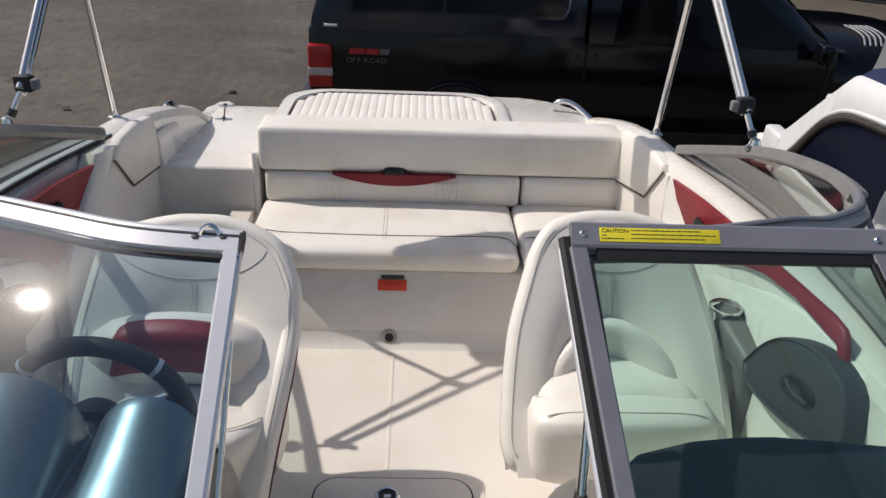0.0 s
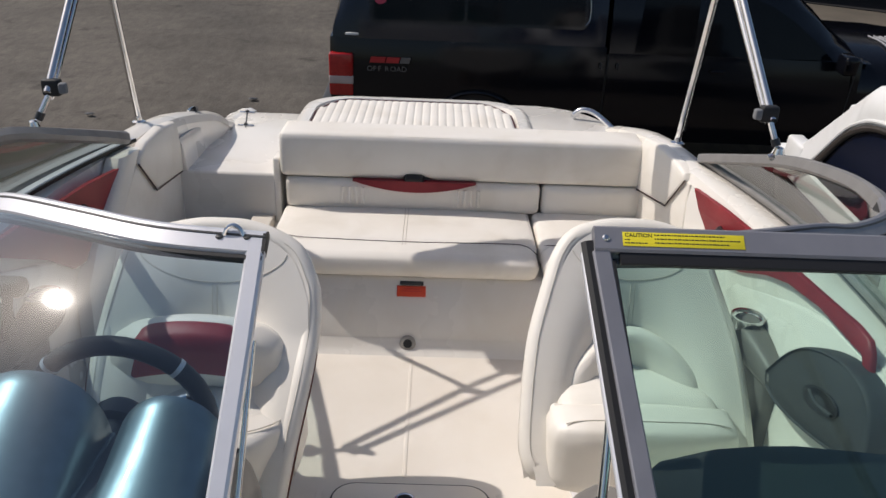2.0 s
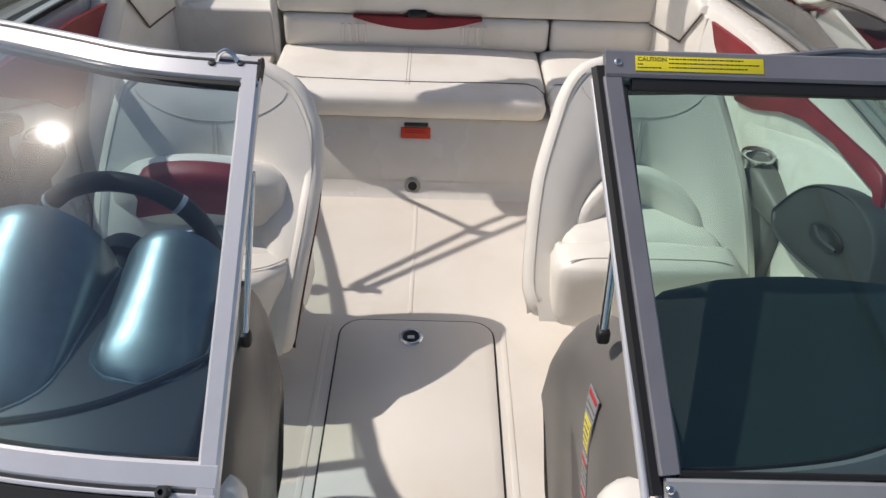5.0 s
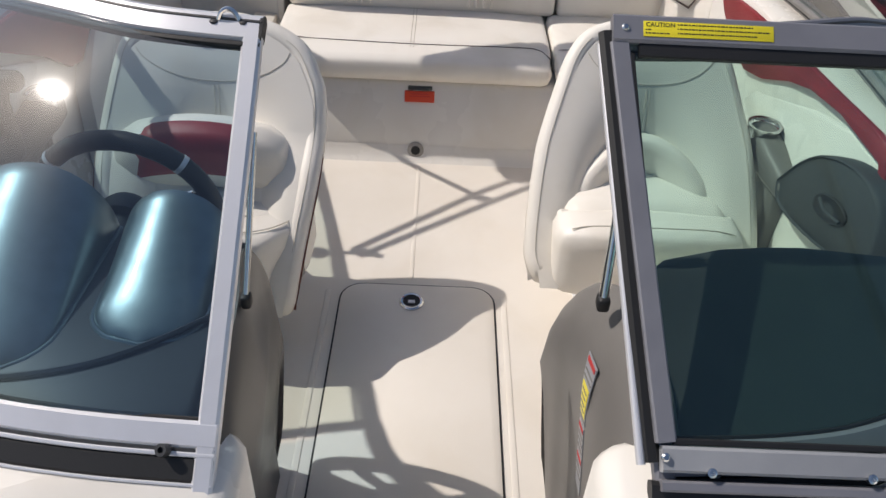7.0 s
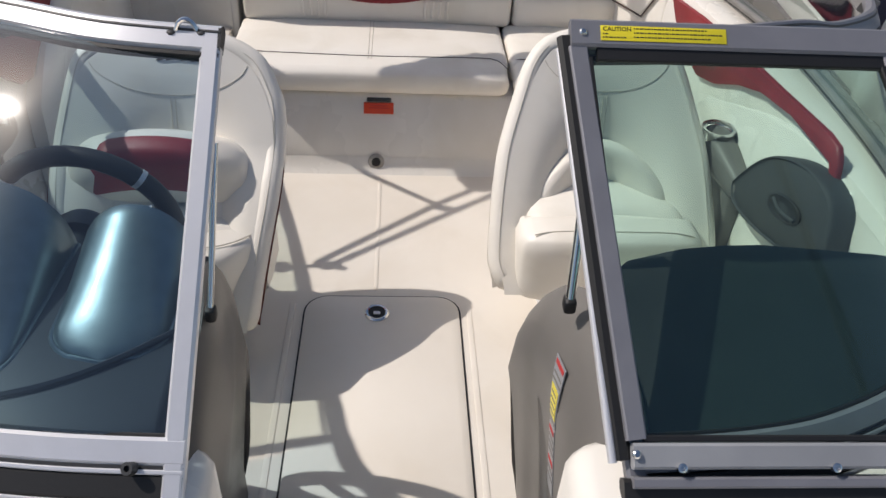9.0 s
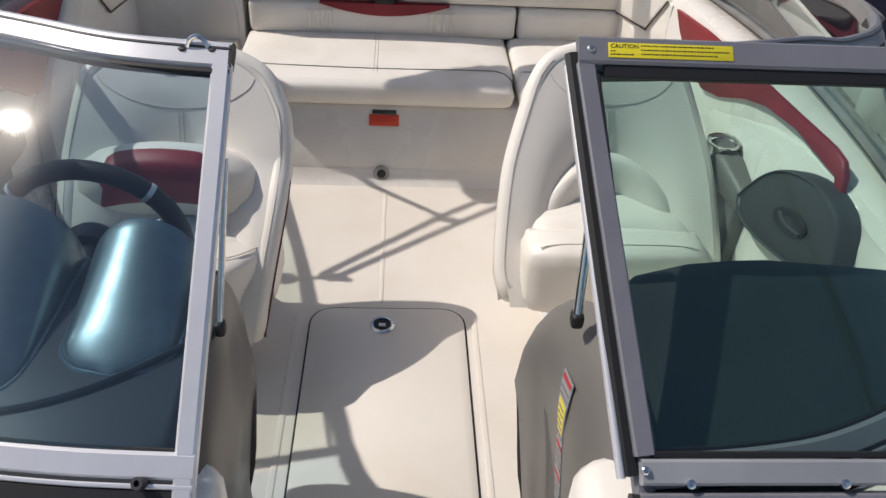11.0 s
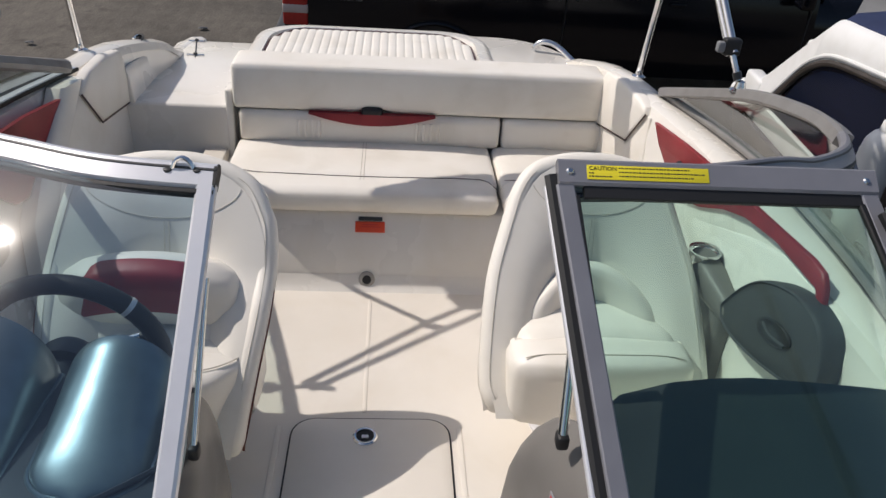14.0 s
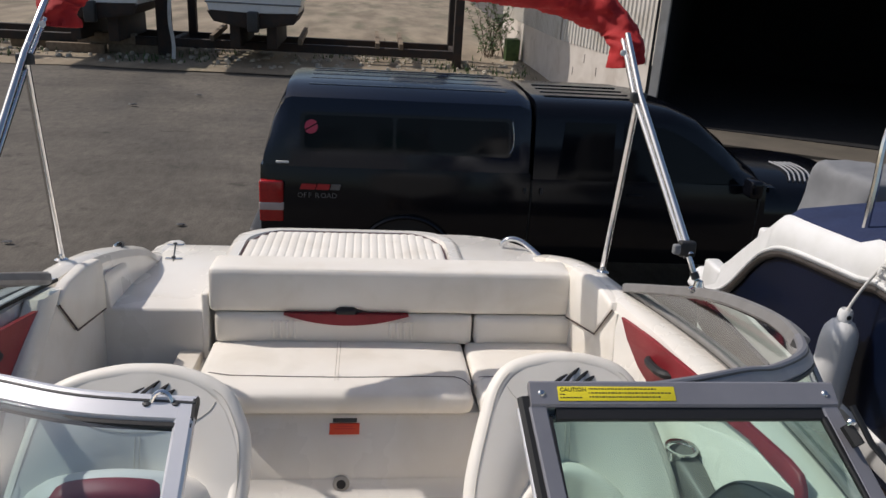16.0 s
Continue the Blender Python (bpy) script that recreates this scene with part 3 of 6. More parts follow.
    rail(bm, [(-0.853, 3.96, 0.4805), (-0.906, 4.235, 0.4805)], (0, 0, 1), 0.006, 0.004)
    part("seam", bm, CHAR, clip, "dark seam")
    # stepped ledge inside the starboard quarter
    bm, rings = B(), []
    for y, h in ((3.350, 0.56), (3.354, 0.600), (3.37, 0.612), (3.50, 0.602), (3.65, 0.588), (3.80, 0.570), (3.91, 0.546), (3.95, 0.52), (3.96, 0.49)):
        rings.append([(-0.948, y, 0.47), (-0.958, y, h - 0.05), (-0.963, y, h - 0.012), (-0.970, y, h), (-0.980, y, h - 0.002), (-0.986, y, h - 0.014), (-0.988, y, 0.47)])
    loft(bm, rings)
    part("quarter_ledge", bm, GEL, walkway)

    # stern corners of the cockpit: quarter coaming and upholstered wedges
    for side in (-1, 1):
        wedge = thing("side_pad", "cream vinyl side pad with a V-shaped lower edge and dark piping", "side pad", (MID + side * 0.97, 3.1, 0.5), "stern side pads")
        x = -0.985 if side < 0 else 0.902
        o = [(3.36, 0.645), (3.33, 0.69), (3.18, 0.715), (3.0, 0.71), (2.93, 0.685), (2.91, 0.66), (3.05, 0.51), (3.36, 0.475)] if side < 0 else [(3.345, 0.66), (3.31, 0.70), (3.18, 0.715), (3.0, 0.71), (2.92, 0.695), (2.905, 0.672), (3.03, 0.525), (3.345, 0.473)]

        def lean(mesh):
            """The port pad turns outboard towards the bow with the side."""
            for v in mesh.verts:
                v.co.x += 0.112 * (3.345 - v.co.y) if side > 0 else 0.0
        bm = B()
        prism(bm, o, x + side * 0.02, x - side * 0.018, "x", bevel=0.014)
        lean(bm)
        part("pad", bm, VINYL, wedge)
        bm = B()
        rim = o[5:]
        fore = [(2.58, 0.0), (2.60, 0.42), (2.76, 0.560)] if side < 0 else [(2.87, 0.34), (2.885, 0.665)]
        prism(bm, rim + [(o[-1][0], 0.0 if side < 0 else 0.34)] + fore, x + side * 0.03, x - side * 0.006, "x", bevel=0.006)
        lean(bm)
        part("lower_panel", bm, VINYL, wedge)
        if side < 0:
            bm, rings = B(), []
            for y, z in ((2.935, 0.705), (2.90, 0.675), (2.755, 0.566), (2.66, 0.485), (2.575, 0.40), (2.55, 0.20), (2.55, 0.0)):
                rings.append([(a, y + d, z) for a, d in ((-1.05, 0.03), (-0.985, 0.028), (-0.977, 0.012), (-0.979, -0.010), (-0.985, -0.045), (-0.994, -0.080), (-1.006, -0.096), (-1.05, -0.096))])
            loft(bm, rings)
            part("moulded_edge", bm, GEL, wedge, "rounded white moulding ahead of the pad")
        bm = B()
        xp = x - side * 0.014
        tube(bm, [(xp, y, z) for y, z in o[5:]], 0.0032, 6)
        lean(bm)
        part("piping", bm, PIPING, wedge, "dark piping")


# ---- windshield ----
TOP = [(0.310, 1.380, 1.106), (0.44, 1.392, 1.107), (0.564, 1.437, 1.103), (0.69, 1.515, 1.09), (0.80, 1.60, 1.06), (0.925, 1.72, 1.04), (0.995, 1.89, 1.02), (1.02, 2.06, 0.998), (1.03, 2.34, 0.940), (1.03, 2.66, 0.838), (1.02, 3.01, 0.722)]
BASE = [(0.362, 0.965, 0.757), (0.50, 0.975, 0.757), (0.63, 1.003, 0.755), (0.78, 1.075, 0.752), (0.90, 1.19, 0.745), (1.01, 1.385, 0.736), (1.08, 1.68, 0.726), (1.11, 2.02, 0.724), (1.115, 2.36, 0.722), (1.085, 2.68, 0.716), (1.03, 3.02, 0.708)]


def build_windshield(side):
    def mirrored(x, k):
        """The starboard half stands nearer the middle at the opening and a little further out aft."""
        return x if side > 0 else -(x + 0.04) + k * (1.045 - x) / 0.70

    def tuck(y):
        """The starboard rail rounds its corner a little tighter."""
        return 0.055 * max(0.0, 1 - ((y - 1.80) / 0.33) ** 2) if side < 0 else 0.0

    def lift(x):
        """The port half stands a little higher at the opening, the starboard one along its middle."""
        return 0.010 * min(1.0, max(0.0, (0.75 - x) / 0.25)) if side > 0 else 0.007 * max(0.0, 1 - ((x - 0.60) / 0.20) ** 2)

    def stand(y):
        """The starboard side rail stands a little further inboard, higher and ahead."""
        k = min(1.0, max(0.0, (y - 1.70) / 0.40)) if side < 0 else 0.0
        return Vector((0.066, -0.12, 0.040)) * k * k * (3 - 2 * k) * (0.6 if y > 2.9 else 1.0)
    top = spline([Vector((mirrored(x, 0.150 if x < 0.5 else 0.17) + tuck(y), y + lift(x) * 0.8, z + lift(x))) + stand(y) for x, y, z in TOP], 5)
    base = spline([(mirrored(x, 0.204), y, z) for x, y, z in BASE], 5)
    metal = ALU if side < 0 else GREYALU
    ws = thing("windshield", "curved tinted boat windshield in a %s aluminium frame" % ("silver" if side < 0 else "grey"), "windshield", tuple(base[0]), "windshield halves")
    cut = 28 if side > 0 else 30
    norm = []
    for a, b, i in zip(top, base, range(len(top))):
        t = top[min(i + 1, len(top) - 1)] - top[max(0, i - 1)]
        nn = t.cross(a - b)
        nn = nn if nn.z > 0 or nn.y < 0 else -nn
        if nn.dot(Vector((side * 0.6, -1, 0.6))) < 0:
            nn = -nn
        norm.append(nn.normalized() if nn.length > 1e-6 else norm[-1])
    bm = B()
    rail(bm, top[:cut + 1], norm[:cut + 1], 0.040, 0.020, 0.25)
    part("top_rail", bm, metal, ws)
    bm = B()
    rail(bm, top[cut:], norm[cut:], 0.032 if side < 0 else 0.036, 0.044 if side < 0 else 0.042, 0.3 if side < 0 else 0.45)
    part("side_rail", bm, SIDEALU, ws, "dull grey side rail")
    bm = B()
    rail(bm, [p.lerp(b, -0.016) + n * 0.0092 for p, b, n in zip(top, base, norm)][:cut], norm[:cut], 0.004, 0.004, 0.2)
    part("rail_groove", bm, CHAR, ws, "dark groove along the rail")
    bm = B()
    rail(bm, [top[0] - (top[1] - top[0]).normalized() * 0.002, top[0] + (top[1] - top[0]).normalized() * 0.003], norm[0], 0.041, 0.0205, 0.3)
    part("end_cap", bm, BLACK, ws, "black end cap")
    bm = B()
    rail(bm, base[:cut + 1], norm[:cut + 1], 0.034, 0.022, 0.2)
    part("base_rail", bm, metal, ws)
    bm = B()
    rail(bm, base[cut:], norm[cut:], 0.046, 0.022, 0.2)
    part("side_base_rail", bm, SIDEALU, ws, "dull grey side rail")
    bm = B()
    rail(bm, [p + Vector((side * 0.016, 0, 0.004)) for p in base[cut - 4:]], (0, 0, 1), 0.046, 0.012, 0.2)
    part("base_flange", bm, SIDEALU, ws, "dull grey flange")
    for name, off, wide, tall, m, lab in (("flange_seal", -0.010, 0.006, 0.014, BLACK, "black seal along the flange"),) if side > 0 else (("inner_flange", -0.028, 0.042, 0.016, ALU, "dull grey inner flange"), ("flange_seal", 0.000, 0.006, 0.017, BLACK, "black seal along the flange"), ("flange_seal", -0.052, 0.007, 0.012, BLACK, "black seal along the flange")):
        bm = B()
        rail(bm, [p + Vector((side * off, 0, 0.004)) for p in base[cut - 4:]], (0, 0, 1), wide, tall, 0.2)
        part(name, bm, m, ws, lab)
    down = [-(p - b).normalized() for p, b in zip(top, base)]
    for name, off, wide, deep, m, lab in (("base_groove", 0.019, 0.006, 0.016, CHAR, "dark groove"), ("base_lip", 0.024, 0.006, 0.022, metal, ""), ("rubber_seal", 0.042, 0.032, 0.016, BLACK, "black rubber seal"), ("base_lip", 0.060, 0.004, 0.020, metal, "")):
        bm = B()
        rail(bm, [p + d * off for p, d in zip(base, down)][:36], norm[:36], wide, deep, 0.25)
        part(name, bm, m, ws, lab)
    bm = B()
    stud = base[2] + down[2] * 0.020 + norm[2] * 0.012
    lathe(bm, [(0.008, 0), (0.008, 0.012), (0.004, 0.012), (0.004, 0.006)], stud, 12, norm[9].to_track_quat("Z", "Y").to_matrix().to_4x4())
    part("snap_stud", bm, CHAR, ws, "dark snap stud")
    bm = B()
    rail(bm, [p.lerp(b, 0.045) for p, b in zip(top, base)][:cut], norm[:cut], 0.008, 0.0185)
    part("glazing_gasket", bm, BLACK, ws, "black glazing gasket")
    bm = B()
    rail(bm, [p.lerp(b, 0.075) for p, b in zip(top, base)][cut:], norm[cut:], 0.008, 0.010)
    part("glazing_gasket", bm, BLACK, ws, "black glazing gasket")
    bm = B()
    rail(bm, [p.lerp(q, 0.034) - n * 0.002 for p, q, n in zip(base, top, norm)][:44], norm[:44], 0.006, 0.010)
    part("glazing_gasket", bm, BLACK, ws, "black glazing gasket")
    # posts: at the opening and where front meets side
    for i, w in ((0, 0.027), (cut, 0.026)):
        bm = B()
        off = Vector((-0.012 if side < 0 else -0.010, 0, 0)) if i == 0 else Vector((0, 0, 0))
        rail(bm, [base[i] + off - (top[i] - base[i]) * (0.15 if side < 0 and i == 0 else 0.06), top[i] + off], norm[i], w, 0.020)
        part("post", bm, metal, ws)
    for a, b, g in ((0, cut, GLASS if side > 0 else HELMGLASS), (cut, len(top) - 1, SIDEGLASS)):
        bm = B()
        # The helm pane's bow is shaped to place the sun's glint.
        bow = 0.061 if g is HELMGLASS else 0.0
        lines = []
        for j in range(17):
            k = j / 16
            lines.append([p.lerp(q, k) + n * bow * 4 * k * (1 - k) * min(1.0, max(0, i - 1) / 5) for i, (p, q, n) in enumerate(zip(top[a:b + 1], base[a:b + 1], norm[a:b + 1]))])
        loft(bm, lines, close=False, caps=False)
        part("pane", bm, g, ws, "green-tinted curved pane", smooth=60)
    return ws, top, base, norm


def screw(parent, at, n, r=0.006):
    m = Vector(n).to_track_quat("Z", "Y").to_matrix().to_4x4()
    bm = B()
    lathe(bm, [(r, 0), (r, 0.002), (r * 0.6, 0.004), (r * 0.3, 0.004)], at, 10, m)
    part("screw", bm, CHROME, parent)


def plain_text(body, size, m, material, name, parent, depth=0.0003):
    """Raised lettering as a mesh."""
    cu = bpy.data.curves.new(name, "FONT")
    cu.body, cu.size, cu.extrude, cu.resolution_u = body, size, depth, 2
    ob = bpy.data.objects.new(name, cu)
    me = bpy.data.meshes.new_from_object(ob)
    bpy.data.objects.remove(ob)
    me.transform(Matrix.Translation(-ORIGIN[parent]) @ m)
    me.materials.clear()
    me.materials.append(material)
    t = new(name, me)
    t.parent = parent
    return t


def build_door():
    """The glazed walk-through door, folded back against the passenger windshield."""
    door = thing("windshield_door", "grey-framed glazed walk-through door folded open flat", "windshield door", (0.345, 0.93, 0.74))
    tl, tr, bl, br = Vector((0.283, 1.372, 1.136)), Vector((0.750, 1.372, 1.136)), Vector((0.345, 0.948, 0.770)), Vector((0.872, 0.948, 0.770))
    n = (tr - tl).cross(tl - bl).normalized()
    n = n if n.y < 0 else -n
    for a, b, w in ((tl, tr, 0.040), (bl, br, 0.032)):
        bm = B()
        rail(bm, [a, b], n, w, 0.018)
        part("frame_bar", bm, GREYALU if a is tl else MIDGREY, door)
    for a, b in ((bl, tl), (br, tr)):
        d = (b - a).normalized()
        bm = B()
        inset = 0.008 if a is bl else 0.017
        rail(bm, [a + d * 0.020 + (bl.lerp(br, 0.5) - a).normalized() * inset, b - d * 0.018 + (tl.lerp(tr, 0.5) - b).normalized() * inset], n, 0.026, 0.012)
        part("frame_bar", bm, GREYALU, door)
    bm = B()
    q = [tl.lerp(br, 0.025), tr.lerp(bl, 0.04), br.lerp(tl, 0.04), bl.lerp(tr, 0.025)]
    bm.faces.new([bm.verts.new(v) for v in q])
    part("pane", bm, GLASS, door, "green-tinted flat pane")
    ins = [tl.lerp(br, 0.062), tr.lerp(bl, 0.062), br.lerp(tl, 0.038), bl.lerp(tr, 0.038)]
    for a, b, w in ((ins[0] + Vector((0, 0.006, 0.004)), ins[1] + Vector((0, 0.006, 0.004)), 0.022), (ins[2], ins[3], 0.008), (ins[1], ins[2], 0.01), (ins[3] - (tr - tl).normalized() * 0.010, ins[0] - (tr - tl).normalized() * 0.010, 0.006)):
        bm = B()
        rail(bm, [a, b], n, w, 0.010)
        part("gasket", bm, BLACK, door, "black glazing gasket")
    bm = B()
    rail(bm, [bl + Vector((-0.009, 0.003, -0.012)), tl + Vector((-0.006, 0.004, -0.006))], n, 0.022, 0.014, 0.4)
    part("hinge_strip", bm, BLACK, door, "black rubber hinge strip")
    bm = B()
    tube(bm, [bl + Vector((-0.022, 0.0, -0.014)), tl + Vector((-0.010, 0.006, -0.025))], 0.0058, 10)
    part("hinge_tube", bm, ALU, door, "bright hinge tube")
    for p in (tl + (tr - tl) * 0.035, tr - (tr - tl) * 0.035, bl + (br - bl) * 0.004 + Vector((0, 0, 0.004))):
        screw(door, p + n * 0.008, n, 0.0055)
    bm = B()
    rail(bm, [bl + Vector((0, -0.020, -0.026)), br + Vector((0, -0.020, -0.026))], n, 0.014, 0.024)
    part("bottom_lip", bm, GREYALU, door)
    bm = B()
    rail(bm, [bl + Vector((-0.01, -0.030, -0.046)), br + Vector((0, -0.030, -0.046))], n, 0.05, 0.022)
    part("bottom_seal", bm, BLACK, door, "black rubber seal")
    for k in (0.112, 0.485):
        bm = B()
        m = n.to_track_quat("Z", "Y").to_matrix().to_4x4()
        lathe(bm, [(0.006, 0), (0.006, 0.007), (0.0035, 0.008), (0.003, 0.004)], bl + (br - bl) * k + Vector((0, -0.014, -0.005)), 14, m)
        part("snap_stud", bm, CHROME, door, "chrome snap stud")
    wip = thing("windshield_wiper", "black wiper with its motor on the door frame", "wiper", (0.743, 1.33, 1.094))
    q0, q1 = Vector((0.743, 1.335, 1.097)), Vector((0.752, 1.312, 1.078))
    bm = B()
    rail(bm, [q0 + n * 0.026, q1 + n * 0.026], n, 0.017, 0.024, 0.45)
    part("motor", bm, BLACK, wip)
    bm = B()
    lathe(bm, [(0.006, 0), (0.006, 0.006), (0.003, 0.009)], q0 + n * 0.036, 10, n.to_track_quat("Z", "Y").to_matrix().to_4x4())
    part("spindle", bm, CHROME, wip)
    side_v = (tr - tl).normalized()
    bm = B()
    rail(bm, [q0 + n * 0.040 + side_v * 0.010 + Vector((0, 0.02, 0.016)), q1 + n * 0.030 + side_v * 0.018, q1 + n * 0.026 + side_v * 0.042 + Vector((0.03, -0.07, -0.06)), q1 + n * 0.026 + side_v * 0.06 + Vector((0.075, -0.24, -0.205))], n, 0.010, 0.006, 0.3)
    part("arm", bm, BLACK, wip)
    bm = B()
    rail(bm, [q1 + n * 0.020 + side_v * 0.030 + Vector((0.0, -0.0, 0.0)), q1 + n * 0.018 + side_v * 0.078 + Vector((0.075, -0.24, -0.205))], n, 0.005, 0.010, 0.3)
    part("blade", bm, CHAR, wip)
    # caution label on the top bar
    u = (tr - tl).normalized()
    v = n.cross(u) if n.cross(u).z > 0 else -n.cross(u)
    face = Matrix((u, v, n)).transposed().to_4x4()
    lab = thing("caution_label", "yellow caution label stuck on the door frame", "label", tuple(tl + n * 0.015))
    o = tl + n * 0.0094 + u * 0.040
    bm = B()
    rbox(bm, 0, 0.176, -0.012, 0.010, 0, 0.0006, 0.0002, 1)
    bmesh.ops.transform(bm, matrix=Matrix.Translation(o) @ face, verts=bm.verts)
    part("sheet", bm, YELLOW, lab)
    plain_text("CAUTION", 0.0088, Matrix.Translation(o) @ face @ Matrix.Translation((0.003, 0.0022, 0.0008)), INK, "lettering", lab)
    rows = [(0.046, 0.150, 0.0062), (0.046, 0.172, 0.0), (0.046, 0.154, -0.0062), (0.003, 0.013, -0.0022), (0.003, 0.036, -0.0072)]
    for a, b, h in rows:
        k = a
        i = 0
        while k < b - 0.002:
            w = 0.0022 + 0.0032 * ((i * 37) % 5) / 4
            bm = B()
            rbox(bm, k, min(b, k + w), h - 0.0009, h + 0.0009, 0.0004, 0.0009, 0.0001, 1)
            bmesh.ops.transform(bm, matrix=Matrix.Translation(o) @ face, verts=bm.verts)
            part("print_bar", bm, INK, lab)
            k += w + 0.0012
            i += 1


def build_stays():
    for foot, head, side in (((0.308, 1.207, 0.793), (0.322, 1.30, 0.99), 1), ((-0.209, 1.176, 0.797), (-0.198, 1.29, 1.0), -1)):
        st = thing("windshield_stay", "stainless windshield support rod on a black foot", "support rod", foot, "windshield stays")
        bm = B()
        tube(bm, [foot, head], 0.0075 if side > 0 else 0.0045, 10)
        part("rod", bm, CHROME, st)
        bm = B()
        w = 0.0095 if side > 0 else 0.008
        rbox(bm, foot[0] - w, foot[0] + w, foot[1] - w * 1.3, foot[1] + w * 1.3, foot[2] - 0.018, foot[2] + w * 0.7, 0.006, 2)
        part("foot", bm, BLACK, st, "black plastic foot")
    cl = thing("door_catch", "small chrome catch on the windshield top rail", "catch", (-0.24, 1.38, 1.124))
    bm = B()
    tube(bm, spline([(-0.252, 1.383, 1.119), (-0.247, 1.385, 1.129), (-0.238, 1.387, 1.133), (-0.229, 1.385, 1.129), (-0.224, 1.383, 1.119)], 5), 0.0034, 8)
    part("loop", bm, CHROME, cl)
    for x in (-0.258, -0.218):
        bm = B()
        lathe(bm, [(0.007, 0), (0.007, 0.004), (0.003, 0.006)], (x, 1.383, 1.114), 10)
        part("stud", bm, CHAR, cl, "dark stud")


# ---- consoles ----
CONSOLE_PORT = [(0.975, 0.73, 0.300, 0.35), (1.03, 0.762, 0.300, 0.35), (1.12, 0.782, 0.300, 0.35), (1.2, 0.784, 0.298, 0.35), (1.26, 0.769, 0.289, 0.35), (1.31, 0.736, 0.278, 0.34), (1.355, 0.685, 0.271, 0.34), (1.385, 0.62, 0.270, 0.34), (1.405, 0.53, 0.277, 0.34), (1.415, 0, 0.292, 0.34)]
CONSOLE_STBD = [(0.975, 0.73, -0.192, -0.29), (1.03, 0.765, -0.192, -0.29), (1.11, 0.783, -0.192, -0.29), (1.18, 0.788, -0.196, -0.29), (1.276, 0.776, -0.215, -0.29), (1.348, 0.745, -0.227, -0.29), (1.396, 0.69, -0.228, -0.29), (1.42, 0.61, -0.228, -0.29), (1.436, 0.5, -0.228, -0.29), (1.444, 0, -0.228, -0.29)]


